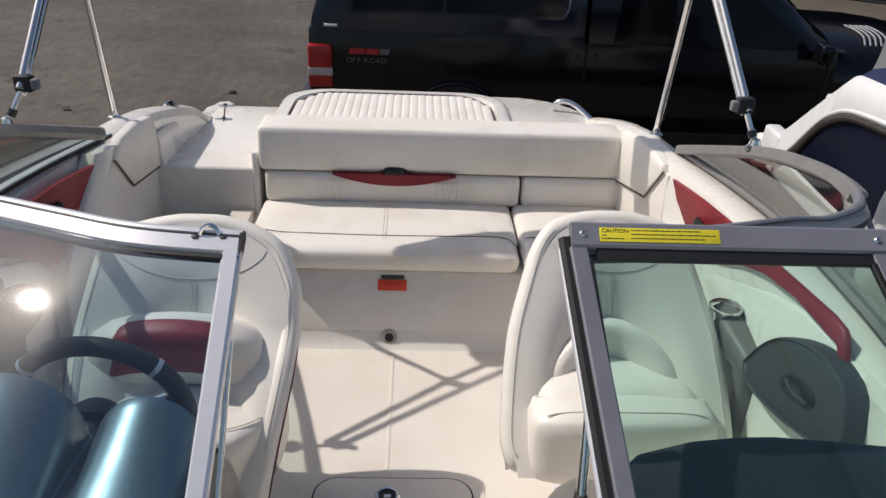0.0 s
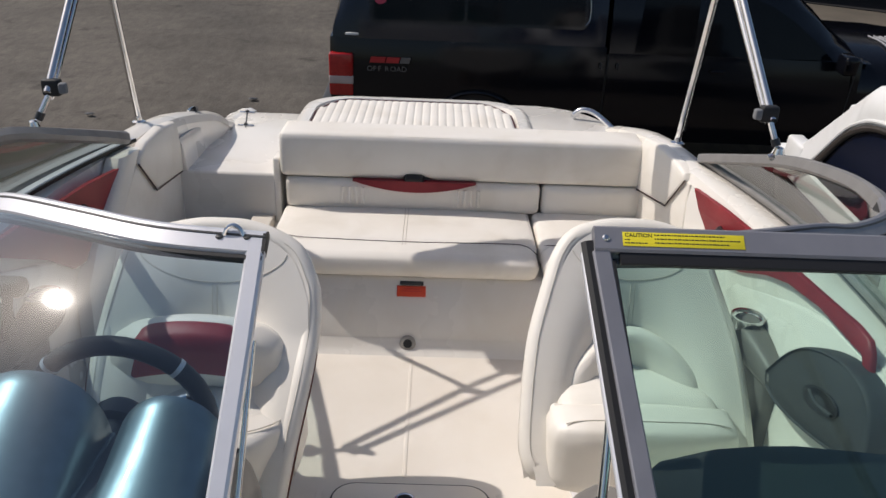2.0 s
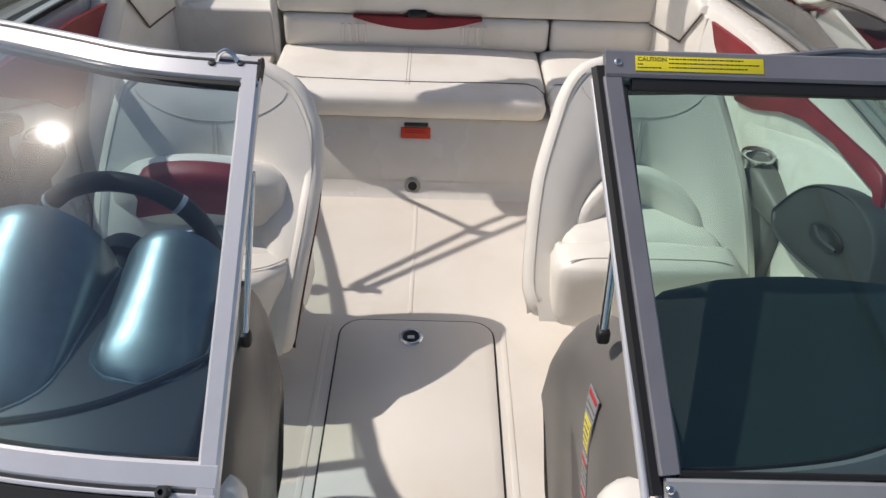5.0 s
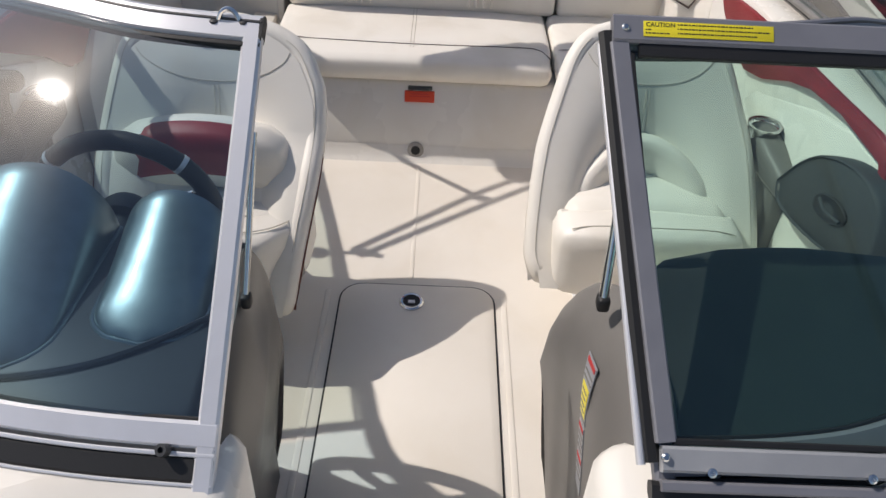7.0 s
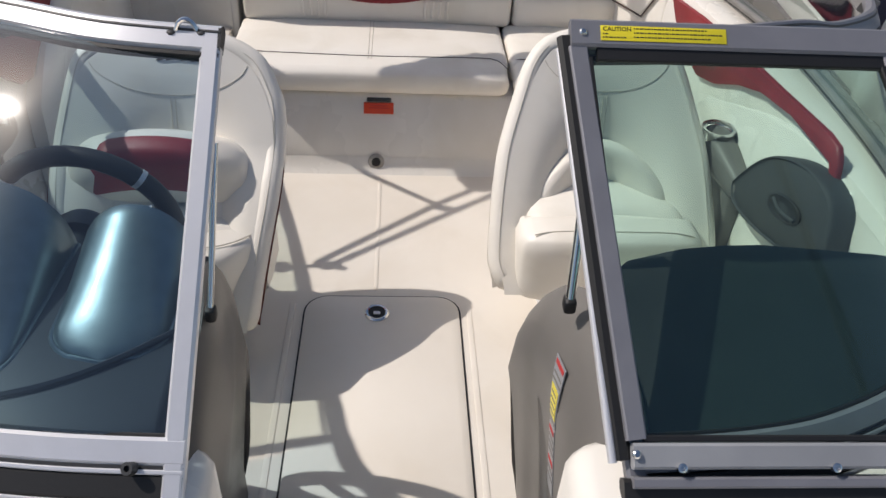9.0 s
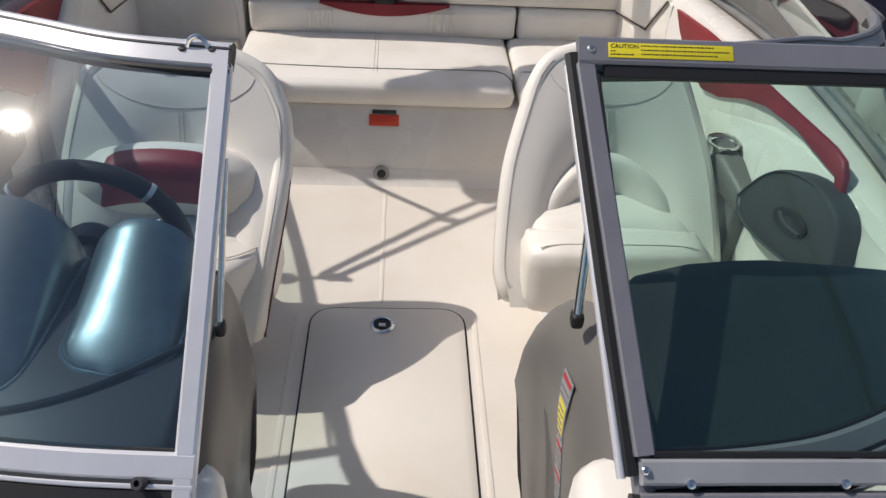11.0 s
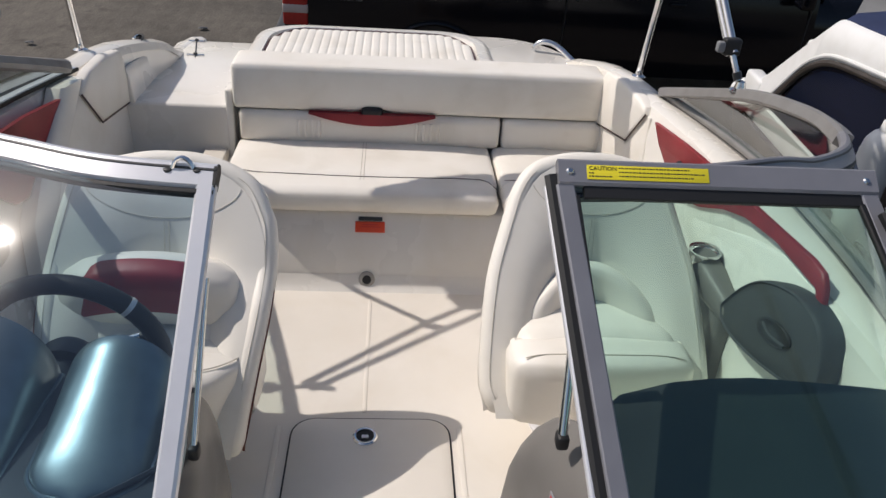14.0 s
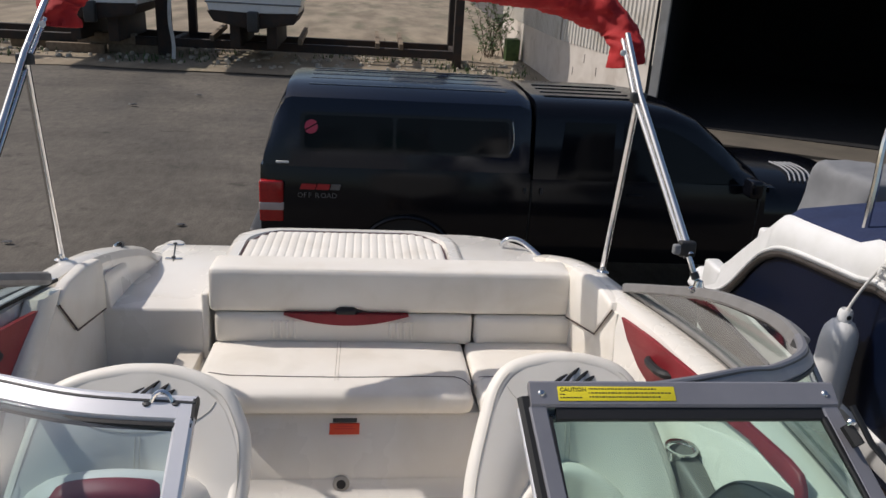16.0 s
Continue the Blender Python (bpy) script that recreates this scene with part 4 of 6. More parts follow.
def build_consoles():
    for side, rows, label in ((-1, CONSOLE_STBD, "grey moulded helm console with gauge hoods"), (1, CONSOLE_PORT, "grey moulded passenger console with a flat dark top")):
        con = thing("console", label, "console", (side * 0.62, 1.2, 0.0), "cockpit consoles")
        bm, rings = B(), []
        xi, xo = rows[3][2], side * 0.985 - 0.02
        line = spline([(y, h, x) for y, h, x, b in rows], 6)
        foot = spline([(y, b, 0) for y, h, x, b in rows], 6)
        for (y, h, x), (yy, xb, _) in zip(line, foot):
            h = max(h, 0.012)
            k = min(1.0, h / 0.3)
            x += (xb - x) * (1 - min(1.0, h / 0.62))
            fw = side if side > 0 else side * 0.45
            sec = [(xb, 0.0), (x + (xb - x) * 0.25, h * 0.6), (x, h - 0.16 * k), (x + side * 0.006 * k, h - 0.09 * k), (x + fw * 0.018 * k, h - 0.048 * k), (x + fw * 0.036 * k, h - 0.016 * k), (x + fw * 0.056 * k, h), (x + fw * (0.03 + 0.055 * k), h - 0.010 * k), (x + fw * 0.105, h - 0.05 * k), (x + fw * 0.105, 0.0)]
            rings.append([(a, y, b) for a, b in sec])
        loft(bm, rings)
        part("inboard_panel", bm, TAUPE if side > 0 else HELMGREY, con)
        bm = B()
        if side > 0:
            # the passenger dash climbs to a rounded brow
            rings = []
            for x, brow in ((xi + 0.055, 1.215), (0.40, 1.262), (0.49, 1.292), (0.56, 1.302), (0.62, 1.305), (0.71, 1.296), (0.80, 1.285), (0.88, 1.270), (xo, 1.25)):
                fore = 0.985 + 0.16 * max(0.0, (x - 0.45) / 0.5) ** 1.6
                ring = [(x, fore, 0.60)]
                for k in range(9):
                    t = k / 8
                    ring.append((x, fore + (brow - 0.02 - fore) * t, 0.727 + 0.105 * t ** 1.25))
                rings.append(ring + [(x, brow - 0.006, 0.8325), (x, brow, 0.826), (x, brow + 0.002, 0.812), (x, brow - 0.03, 0.77), (x, brow - 0.05, 0.60)])
            loft(bm, rings)
        else:
            outl = [(xi + side * 0.06, 0.985), (xi + side * 0.35, 1.02), (xo, 1.12), (xo, 1.41)] + [(xi + side * (0.06 + 0.60 * (1 - k / 6)), 1.36 + 0.055 * math.sin(math.pi * (0.15 + 0.7 * k / 6))) for k in range(1, 7)]
            prism(bm, outl, 0.60, 0.728, bevel=0.012)
        part("dash_top", bm, DASH, con, "dark grey dash top")
        bm = B()
        prism(bm, [(xi + side * 0.12, 0.95), (xo, 0.95), (xo, 1.36), (xi + side * 0.12, 1.36)], 0.0, 0.60)
        part("cabinet", bm, GEL, con)
        # white deck ahead of the windshield
        bm = B()
        xa = xi - side * (0.018 if side < 0 else 0.022)
        out2 = MID + side * 1.03
        outl = [(xa, 0.62), (out2, 0.62), (out2, 1.20), (side * 0.80, 1.04), (side * 0.58, 0.985), (xi + side * 0.09, 0.965), (xa + side * 0.075, 0.994), (xa + side * 0.056, 1.011), (xa + side * 0.036, 1.017), (xa + side * 0.018, 1.011), (xa + side * 0.005, 0.996), (xa, 0.97)]
        prism(bm, outl, 0.0, 0.722, bevel=0.03)
        solid("foredeck", bm, GEL, "white fibreglass deck at the windshield base", "deck", "foredeck halves", "structure")
        if side < 0:
            for cx, r, y0, y1, h in ((-0.366, 0.082, 1.142, 1.385, 0.110), (-0.600, 0.110, 1.072, 1.410, 0.134)):
                bm, rings = B(), []
                for k in range(25):
                    t = k / 24
                    y = y0 + (y1 - y0) * t
                    q = min(1.0, t / 0.26)
                    f = max(0.10, math.sqrt(max(0.0, 1 - (1 - q) ** 2)))
                    rise = h * (0.16 + 0.84 * t) * (0.45 + 0.55 * f)
                    wide = r * f * (1.0 + 0.10 * t)
                    if k == 24:
                        wide, rise = wide * 0.985, rise - 0.004
                    rings.append([(cx + wide * math.cos(a), y, 0.722 + rise * max(0.0, math.sin(a)) ** 0.9) for a in [math.pi * j / 28 for j in range(29)]])
                loft(bm, rings)
                hood = part("gauge_hood", bm, POD, con, "glossy grey half-round gauge hood")
                bm, base_line = B(), []
                for k in range(41):
                    t = abs(k - 20) / 20
                    q = min(1.0, t / 0.26)
                    f = math.sqrt(max(0.0, 1 - (1 - q) ** 2))
                    base_line.append((cx + (-1 if k < 20 else 1) * (r * f * (1.0 + 0.10 * t) + 0.001), y0 - 0.002 + (y1 - y0) * t, 0.7275))
                tube(bm, base_line, 0.0036, 6)
                part("hood_fillet", bm, POD, hood)
            bm = B()
            rail(bm, spline([(-0.236, 1.232, 0.737), (-0.275, 1.194, 0.735), (-0.343, 1.140, 0.733), (-0.411, 1.100, 0.732), (-0.479, 1.076, 0.732), (-0.553, 1.064, 0.732), (-0.66, 1.068, 0.732), (-0.80, 1.10, 0.732)], 6), (0, 0, 1), 0.009, 0.012, 0.4)
            part("dash_lip", bm, CHAR, con, "dark lip of the dash")
        else:
            wl = thing("safety_label", "white safety label with red and yellow bands on the console side", "label", (0.32, 1.24, 0.4))

            def sheet(name, m, u0, u1, v0, v1, low, lift):
                """A strip of the label: u runs forward, v down; low: the lower of the two labels."""
                a0, a1, b0, b1 = ((1.196, 0.694), (1.142, 0.710), (1.166, 0.578), (1.126, 0.595)) if not low else ((1.168, 0.570), (1.128, 0.587), (1.146, 0.432), (1.102, 0.449))
                bm = B()
                grid = []
                for d in (0.0, 0.002):
                    for v in [v0 + (v1 - v0) * k / 5 for k in range(6)]:
                        row = []
                        for u in (u0, u1):
                            p = Vector(a0).lerp(Vector(a1), u).lerp(Vector(b0).lerp(Vector(b1), u), v)
                            x = 0.2985 + 0.083 * max(0.0, 0.62 - p.y) + 0.09 * max(0.0, p.y - 0.66) - lift
                            row.append((x + d, p.x, p.y))
                        grid.append(row)
                loft(bm, [[g[0] for g in grid[:6]] + [g[0] for g in reversed(grid[6:])], [g[1] for g in grid[:6]] + [g[1] for g in reversed(grid[6:])]])
                part(name, bm, m, wl)
            for low, rows in ((False, ((0.03, 0.10, INKRED), (0.20, 0.23, TAUPE), (0.30, 0.33, TAUPE), (0.40, 0.88, YELLOW), (0.92, 0.95, TAUPE))), (True, ((0.03, 0.09, INKRED), (0.16, 0.19, TAUPE), (0.26, 0.29, TAUPE), (0.36, 0.39, TAUPE), (0.50, 0.56, INKRED), (0.64, 0.67, TAUPE), (0.76, 0.79, TAUPE)))):
                # The white sheet is coloured grey for the shade it lies in.
                sheet("sheet", MIDGREY, 0, 1, 0, 1, low, 0.0)
                for v0, v1, m in rows:
                    sheet("print_band", m, 0.10, 0.92, v0, v1, low, 0.0008)
            for v in (0.48, 0.58, 0.68, 0.78):
                sheet("print_line", TAUPE, 0.2, 0.8, v, v + 0.025, False, 0.0014)


def build_wheel():
    w = thing("steering_wheel", "black padded steering wheel with metal spokes", "steering wheel", (-0.50, 1.50, 0.62))
    m = Matrix.Translation((-0.525, 1.562, 0.655)) @ Matrix.Rotation(radians(-84), 4, "X")
    bm = B()
    rings = []
    for k in range(40):
        c = Vector((0.160 * math.cos(2 * math.pi * k / 40), 0.160 * math.sin(2 * math.pi * k / 40), 0))
        d = c.normalized()
        rings.append([m @ (c + d * 0.0185 * math.cos(a) + Vector((0, 0, 0.0185 * math.sin(a)))) for a in [2 * math.pi * j / 10 for j in range(10)]])
    loft(bm, rings + [rings[0]], caps=False)
    bmesh.ops.remove_doubles(bm, verts=bm.verts, dist=1e-5)
    part("rim", bm, BLACK, w)
    for a in (44, 136):
        bm, rings = B(), []
        for k in range(3):
            b = radians(a - 1.5 + 1.5 * k)
            c = Vector((0.160 * math.cos(b), -0.160 * math.sin(b), 0))
            d = c.normalized()
            rings.append([m @ (c + d * 0.0195 * math.cos(q) + Vector((0, 0, 0.0195 * math.sin(q)))) for q in [2 * math.pi * j / 12 for j in range(12)]])
        loft(bm, rings)
        part("rim_band", bm, ALU, w, "silver band on the rim")
    for a in (-14, 194, 90):
        bm = B()
        d = Vector((math.cos(radians(a)), math.sin(radians(a)), 0))
        rail(bm, [m @ (d * 0.03 + Vector((0, 0, -0.03))), m @ (d * 0.1 + Vector((0, 0, -0.018))), m @ (d * 0.155)], m.to_3x3() @ Vector((0, 0, 1)), 0.034, 0.008)
        spoke = part("spoke", bm, CHAR, w)
        bm = B()
        rail(bm, [m @ (d * 0.06 + Vector((0, -0.017, -0.022))), m @ (d * 0.13 + Vector((0, -0.017, -0.006)))], m.to_3x3() @ Vector((0, 0, 1)), 0.008, 0.010, 0.3)
        part("spoke_edge", bm, CHROME, spoke, "bright metal edge")
    bm = B()
    lathe(bm, [(0.05, -0.05), (0.052, -0.02), (0.045, -0.008), (0.01, -0.002)], m.translation, 20, m.to_3x3().to_4x4())
    part("hub", bm, CHAR, w)
    bm = B()
    tube(bm, [m @ Vector((0, 0, -0.04)), m @ Vector((0, 0, -0.25))], 0.03, 12)
    part("column", bm, CHAR, w)


# ---- bucket seats ----
def build_seat(cx, dy, raised, outline, outboard=None):
    """outline: (height, half-breadth) up the rolled edge of the back, which leans aft as it climbs; outboard: that of the side away from the aisle."""
    s = thing("bucket_seat", "cream vinyl wraparound bucket seat " + ("with its red-faced front bolster flipped up" if raised else "with a boxed front cushion"), "seat", (cx, 2.0 + dy, 0.0), "bucket seats")
    roll_r, crest = 0.030, 0.746

    def edge_y(z):
        """The wings of the helm seat come further forward above the cushion."""
        return 1.93 + (z - 0.18) * 0.81 + dy - (0.065 * max(0.0, 1 - ((z - 0.31) / 0.19) ** 2) if raised else 0.0)

    def back_y(z):
        """The middle of the back: a shallow bowl below a broad flat crown."""
        return edge_y(z) - 0.0300 + 0.34 * max(0.0, (0.665 - z) / 0.46) ** 1.55

    def inner(u, z):
        """A point on the inner face: u across from -1 to 1."""
        shape = (outboard if outboard and u < 0 else outline) + [(crest - 0.003, 0.07), (crest, 0.0)]
        half = max(0.012, min(along(z, shape), along(min(crest, z + 0.011), shape)) - roll_r * 0.93)
        yb, k = back_y(z), min(1.0, abs(u) / 0.84)
        return Vector((cx + half * u, yb - (yb - edge_y(z) + 0.0300) * k * k * (3 - 2 * k), z))

    def edge(shape):
        arch = [Vector((h, z)) for z, h in shape] + [Vector((0.07, crest - 0.003)), Vector((0.0, crest))]
        found = []
        for i, p in enumerate(arch):
            t = (arch[min(i + 1, len(arch) - 1)] - arch[max(i - 1, 0)]).normalized()
            if i == len(arch) - 1:
                t = Vector((-1, 0))
            q = p + Vector((-t.y, t.x)) * roll_r
            found.append((q.x, edge_y(q.y) + 0.008, q.y))
        return found
    line = [(cx - x, y, z) for x, y, z in edge(outboard or outline)] + [(cx + x, y, z) for x, y, z in reversed(edge(outline)[:-1])]
    first, last = Vector(line[0]), Vector(line[-1])
    line = [tuple(first + Vector((0.040, 0.06, -0.020))), tuple(first + Vector((0.010, 0.012, -0.022)))] + line + [tuple(last + Vector((-0.010, 0.012, -0.022))), tuple(last + Vector((-0.040, 0.06, -0.020)))]
    curve = spline(line, 6)
    bm = B()
    tube(bm, curve, roll_r, 16)
    low = outline[0][0] - 0.012
    zs = [low + (crest - 0.0115 - low) * k / 30 for k in range(31)]
    loft(bm, [[inner(-1 + 2 * j / 24, z) for j in range(25)] for z in zs], close=False)
    back = part("back_shell", bm, VINYL, s, smooth=60)
    bm, rings = B(), []
    for z in zs:
        ring = []
        for j in range(25):
            u = -1 + 2 * j / 24
            p = inner(u, z)
            out = 0.003 if z < 0.48 else -0.006
            ring.append((p.x + (roll_r * 0.9 + out) * u, p.y + 0.028 + 0.05 * (1 - abs(u) ** 3) * max(0.0, min(1.0, (0.66 - z) / 0.2)), z - 0.03 * max(0.0, (z - 0.5) / 0.2)))
        rings.append(ring)
    loft(bm, rings, close=False)
    part("back_panel", bm, BROWN if raised else VINYL, s, "red-brown vinyl outer back" if raised else "", smooth=60)

    def seam(pts, r=0.0012, parent=None):
        bm = B()
        tube(bm, pts, r, 5)
        part("seam", bm, SEAM, parent or back)
    # panel seam across the back, a twin seam down its middle, and one along the rolled edge
    seam([inner(u, 0.610 + 0.070 * u * u) - Vector((0, 0.001, 0)) for u in [-0.97 + 1.94 * k / 28 for k in range(29)]], 0.0011)
    for dx in (-0.006, 0.006):
        seam([inner(dx / 0.25, 0.42 + 0.18 * k / 8) - Vector((0, 0.0012, 0)) for k in range(9)], 0.0012)
    n = len(curve)
    for sgn, a, b in ((-1, 8, n // 2 - 16), (1, n // 2 + 16, n - 9)):
        seam([curve[i] + Vector((sgn * 0.002, -roll_r * 0.79, roll_r * 0.64)) for i in range(a, b)], 0.0009)

    bm = B()
    rbox(bm, cx - 0.215, cx + 0.215, -0.03, 0.03, 0.36, 0.49, 0.028, 12, lambda x, y, z: inner((x - cx) / 0.30, z) + Vector((0, y - 0.022, -0.16 * ((x - cx) / 0.215) ** 2 * 0.6)))
    part("lumbar_pad", bm, VINYL, s)

    def sit(x, y, z):
        u = (x - cx) / 0.225
        if z > 0.30:
            z += 0.022 * (1 - u * u)
        return x, y + (0.13 * u ** 4 if raised else 0.03 * u * u) * (1 if y < 2.0 else 0) + dy, z
    bm = B()
    rbox(bm, cx - 0.222, cx + 0.222, 1.985, 2.25, 0.13, 0.366, 0.045, 8, sit)
    part("cushion", bm, VINYL, s)
    bm = B()
    rbox(bm, cx - 0.245, cx + 0.245, 1.86 if raised else 1.872, 2.02, 0.155, 0.362 if raised else 0.366, 0.040, 8, sit)
    roll = part("front_cushion", bm, VINYL, s)
    seam([Vector(sit(cx + 0.21 * u, 1.918 - 0.02 * abs(u) ** 6, 0.3668)) for u in [-1 + k / 12 for k in range(25)]], 0.0018, roll)
    if raised:
        def bow(x, y, z):
            u = (x - cx + 0.02) / 0.22
            return x, y + 0.02 * u * u + dy, z - 0.055 * u * u

        def facing(x, y, z):
            """The ends of the facing lean in towards the top."""
            u = (x - cx + 0.02) / 0.19
            return bow(x - 0.42 * u * (z - 0.47), y, z)
        bm = B()
        rbox(bm, cx - 0.262, cx + 0.208, 2.065, 2.205, 0.385, 0.572, 0.066, 12, bow)
        bol = part("flip_bolster", bm, VINYL, s)
        bm = B()
        rbox(bm, cx - 0.218, cx + 0.145, 2.0615, 2.165, 0.412, 0.5735, 0.0515, 20, facing)
        part("bolster_face", bm, RED_VINYL, bol, "dark red textured facing")
        for sgn in (-1, 1):
            bm = B()
            rail(bm, [(cx - 0.02 + sgn * 0.15, 2.14 + dy, 0.33), (cx - 0.02 + sgn * 0.15, 2.14 + dy, 0.45)], (0, 1, 0), 0.03, 0.008)
            part("hinge_arm", bm, CHAR, s)
    bm = B()
    tube(bm, [(cx, 2.1 + dy, 0.0), (cx, 2.1 + dy, 0.18)], 0.045, 16)
    lathe(bm, [(0.14, 0.0), (0.14, 0.008), (0.10, 0.02), (0.05, 0.025)], (cx, 2.1 + dy, 0), 20)
    part("pedestal", bm, ALU, s, "aluminium pedestal")
    # plain emblem of slanting leaf strokes below the crest

    def on_roll(dx, rise):
        z = crest - 0.066 + 0.75 * rise - 0.3 * dx * dx
        return Vector((cx + dx, edge_y(z) - 0.0312, z))
    for name, m, strokes, fat in (("emblem", BLACK, ((-0.040, 0.005, 0.030), (-0.015, 0.040, 0.052), (0.020, 0.065, 0.044), (0.045, 0.082, 0.028)), 0.0055), ("emblem_fill", ALU, ((-0.022, 0.006, 0.028), (0.004, 0.028, 0.036), (0.032, 0.056, 0.032)), 0.0042)):
        bm = B()
        for a, b, rise in strokes:
            pts = [on_roll(a + (b - a) * t, 0.004 + rise * t ** 1.2 * 0.9) for t in [k / 8 for k in range(9)]]
            tube(bm, pts, lambda t: 0.0012 + fat * math.sin(math.pi * min(1, t * 0.9 + 0.05)), 6)
        part(name, bm, m, back, "dark stitched emblem" if name == "emblem" else "silver filling of the emblem")


def build_sides():
    for side in (-1, 1):
        def X(v):
            return v - 0.008 if side > 0 else -v - 0.055
        pan = thing("red_panel", "padded dark red vinyl panel on the cockpit side", "side panel", (X(0.97), 2.3, 0.6), "red side panels")
        o = [(2.84, 0.672), (2.60, 0.695), (2.32, 0.715), (2.05, 0.735), (1.80, 0.756), (1.745, 0.752), (1.722, 0.728), (1.704, 0.672), (1.716, 0.672), (1.745, 0.712), (1.95, 0.712), (2.12, 0.686), (2.26, 0.640), (2.42, 0.565), (2.54, 0.535), (2.67, 0.565), (2.78, 0.62)]
        if side < 0:
            o = [(2.826, 0.678), (2.616, 0.697), (2.447, 0.697)] + o[2:12] + [(2.36, 0.56), (2.48, 0.47), (2.62, 0.45), (2.70, 0.567)]
        bm = B()
        prism(bm, o, X(1.003), X(0.989), "x", bevel=0.006)
        for v in bm.verts:
            v.co.x += -0.075 * max(0.0, v.co.y - 2.42) if side > 0 else 0.11 * max(0.0, v.co.y - 2.42)
        part("pad", bm, RED_VINYL, pan)
        bm = B()
        tube(bm, spline([(X(0.990), 2.58, 0.632), (X(0.962), 2.56, 0.636), (X(0.955), 2.50, 0.642), (X(0.962), 2.44, 0.648), (X(0.990), 2.42, 0.65)], 5), 0.014, 8)
        part("grab_handle", bm, BLACK, pan, "black grab handle")
        lin = thing("side_trim", "white moulded trim panel below the red side panel", "trim panel", (X(0.98), 2.0, 0.2), "side trim panels")
        bm = B()
        prism(bm, [(2.60, 0.06), (2.58, 0.50), (2.42, 0.525), (2.25, 0.59), (2.10, 0.645), (1.93, 0.690), (1.76, 0.700), (1.66, 0.692), (1.58, 0.63), (1.55, 0.50), (1.55, 0.06)], X(1.02), X(1.0), "x", bevel=0.012)
        part("panel", bm, GEL, lin)
        cup = thing("cup_holder", "stainless cup holder in the side ledge", "cup holder", (X(0.93), 2.24, 0.5), "cup holders")
        bm = B()
        lathe(bm, [(0.030, 0.0), (0.034, 0.085), (0.047, 0.090), (0.047, 0.095), (0.038, 0.093), (0.032, 0.01), (0.001, 0.008)], (X(0.955), 2.225, 0.432), 22)
        part("cup", bm, CHROME, cup)
        sp = thing("loudspeaker", "oval dark loudspeaker grille in the cockpit side", "loudspeaker", (X(0.96), 1.93, 0.4), "loudspeakers")
        rim = spline([(2.055, 0.462), (1.975, 0.570), (1.888, 0.642), (1.76, 0.692), (1.65, 0.690), (1.598, 0.640), (1.584, 0.573), (1.63, 0.520), (1.70, 0.492), (1.824, 0.452), (1.95, 0.424), (2.03, 0.425), (2.055, 0.462)], 5)[:-1]
        heart = Vector((1.775, 0.575))
        bm, rings = B(), []
        for f, x in ((0.97, 1.005), (1.0, 0.975), (1.0, 0.956), (0.985, 0.949), (0.965, 0.947), (0.945, 0.951), (0.925, 0.952), (0.80, 0.946), (0.60, 0.941), (0.35, 0.938), (0.10, 0.937)):
            rings.append([(X(x), (heart + (p - heart) * f).x, (heart + (p - heart) * f).y) for p in rim])
        loft(bm, rings)
        part("grille", bm, SPEAKER, sp)
        bm, rings = B(), []
        for f, x in ((1.0, 0.945), (1.0, 0.936), (0.92, 0.9335), (0.80, 0.9355), (0.10, 0.938)):
            rings.append([(X(x), 1.765 + 0.075 * f * math.cos(a) - 0.012 * f * math.sin(a), 0.578 + f * (0.034 * math.sin(a) - 0.016 * math.cos(a))) for a in [2 * math.pi * k / 28 for k in range(28)]])
        loft(bm, rings)
        part("tweeter_recess", bm, BLACK, sp)
        bm = B()
        rail(bm, spline([(X(0.930), 1.805, 0.580), (X(0.926), 1.760, 0.576), (X(0.930), 1.700, 0.588)], 5), (-side, 0, 0.3), 0.008, 0.007, 0.4)
        part("bar", bm, SPEAKER, sp)
        bm = B()
        rbox(bm, X(0.955), X(1.02), 2.06, 2.235, 0.06, 0.455, 0.03, 5, lambda x, y, z: (x, y - 0.05 * (1 - z / 0.455), z))
        part("moulded_column", bm, TAUPE, sp, "grey moulded column below the cup holder")
        # moulded arm that runs from the pod aft to the cup holder
        bm, rings = B(), []
        for y, x, z, w, d in ((1.93, 0.985, 0.450, 0.012, 0.020), (1.98, 0.982, 0.446, 0.020, 0.026), (2.04, 0.976, 0.444, 0.028, 0.034), (2.10, 0.972, 0.450, 0.034, 0.042), (2.16, 0.968, 0.458, 0.042, 0.050), (2.22, 0.966, 0.464, 0.047, 0.054), (2.27, 0.968, 0.464, 0.044, 0.052), (2.295, 0.975, 0.46, 0.030, 0.040)):
            rings.append([(X(x) + w * (abs(math.cos(a)) ** 0.7) * (1 if math.cos(a) > 0 else -1), y, z + d * (abs(math.sin(a)) ** 0.7) * (1 if math.sin(a) > 0 else -1)) for a in [2 * math.pi * k / 16 for k in range(16)]])
        loft(bm, rings)
        part("moulded_arm", bm, TAUPE, sp, "grey moulded arm")
    th = thing("throttle_control", "black side-mount throttle lever", "throttle", (-0.95, 1.9, 0.5))
    bm = B()
    rbox(bm, -0.99, -0.93, 1.80, 1.96, 0.50, 0.66, 0.02, 3)
    part("housing", bm, CHAR, th)
    bm = B()
    tube(bm, spline([(-0.925, 1.88, 0.60), (-0.91, 1.885, 0.66), (-0.905, 1.90, 0.72)], 4), 0.012, 8)
    part("lever", bm, CHAR, th)
    bm = B()
    rbox(bm, -0.945, -0.865, 1.885, 1.935, 0.70, 0.745, 0.018, 3)
    part("knob", bm, BLACK, th)


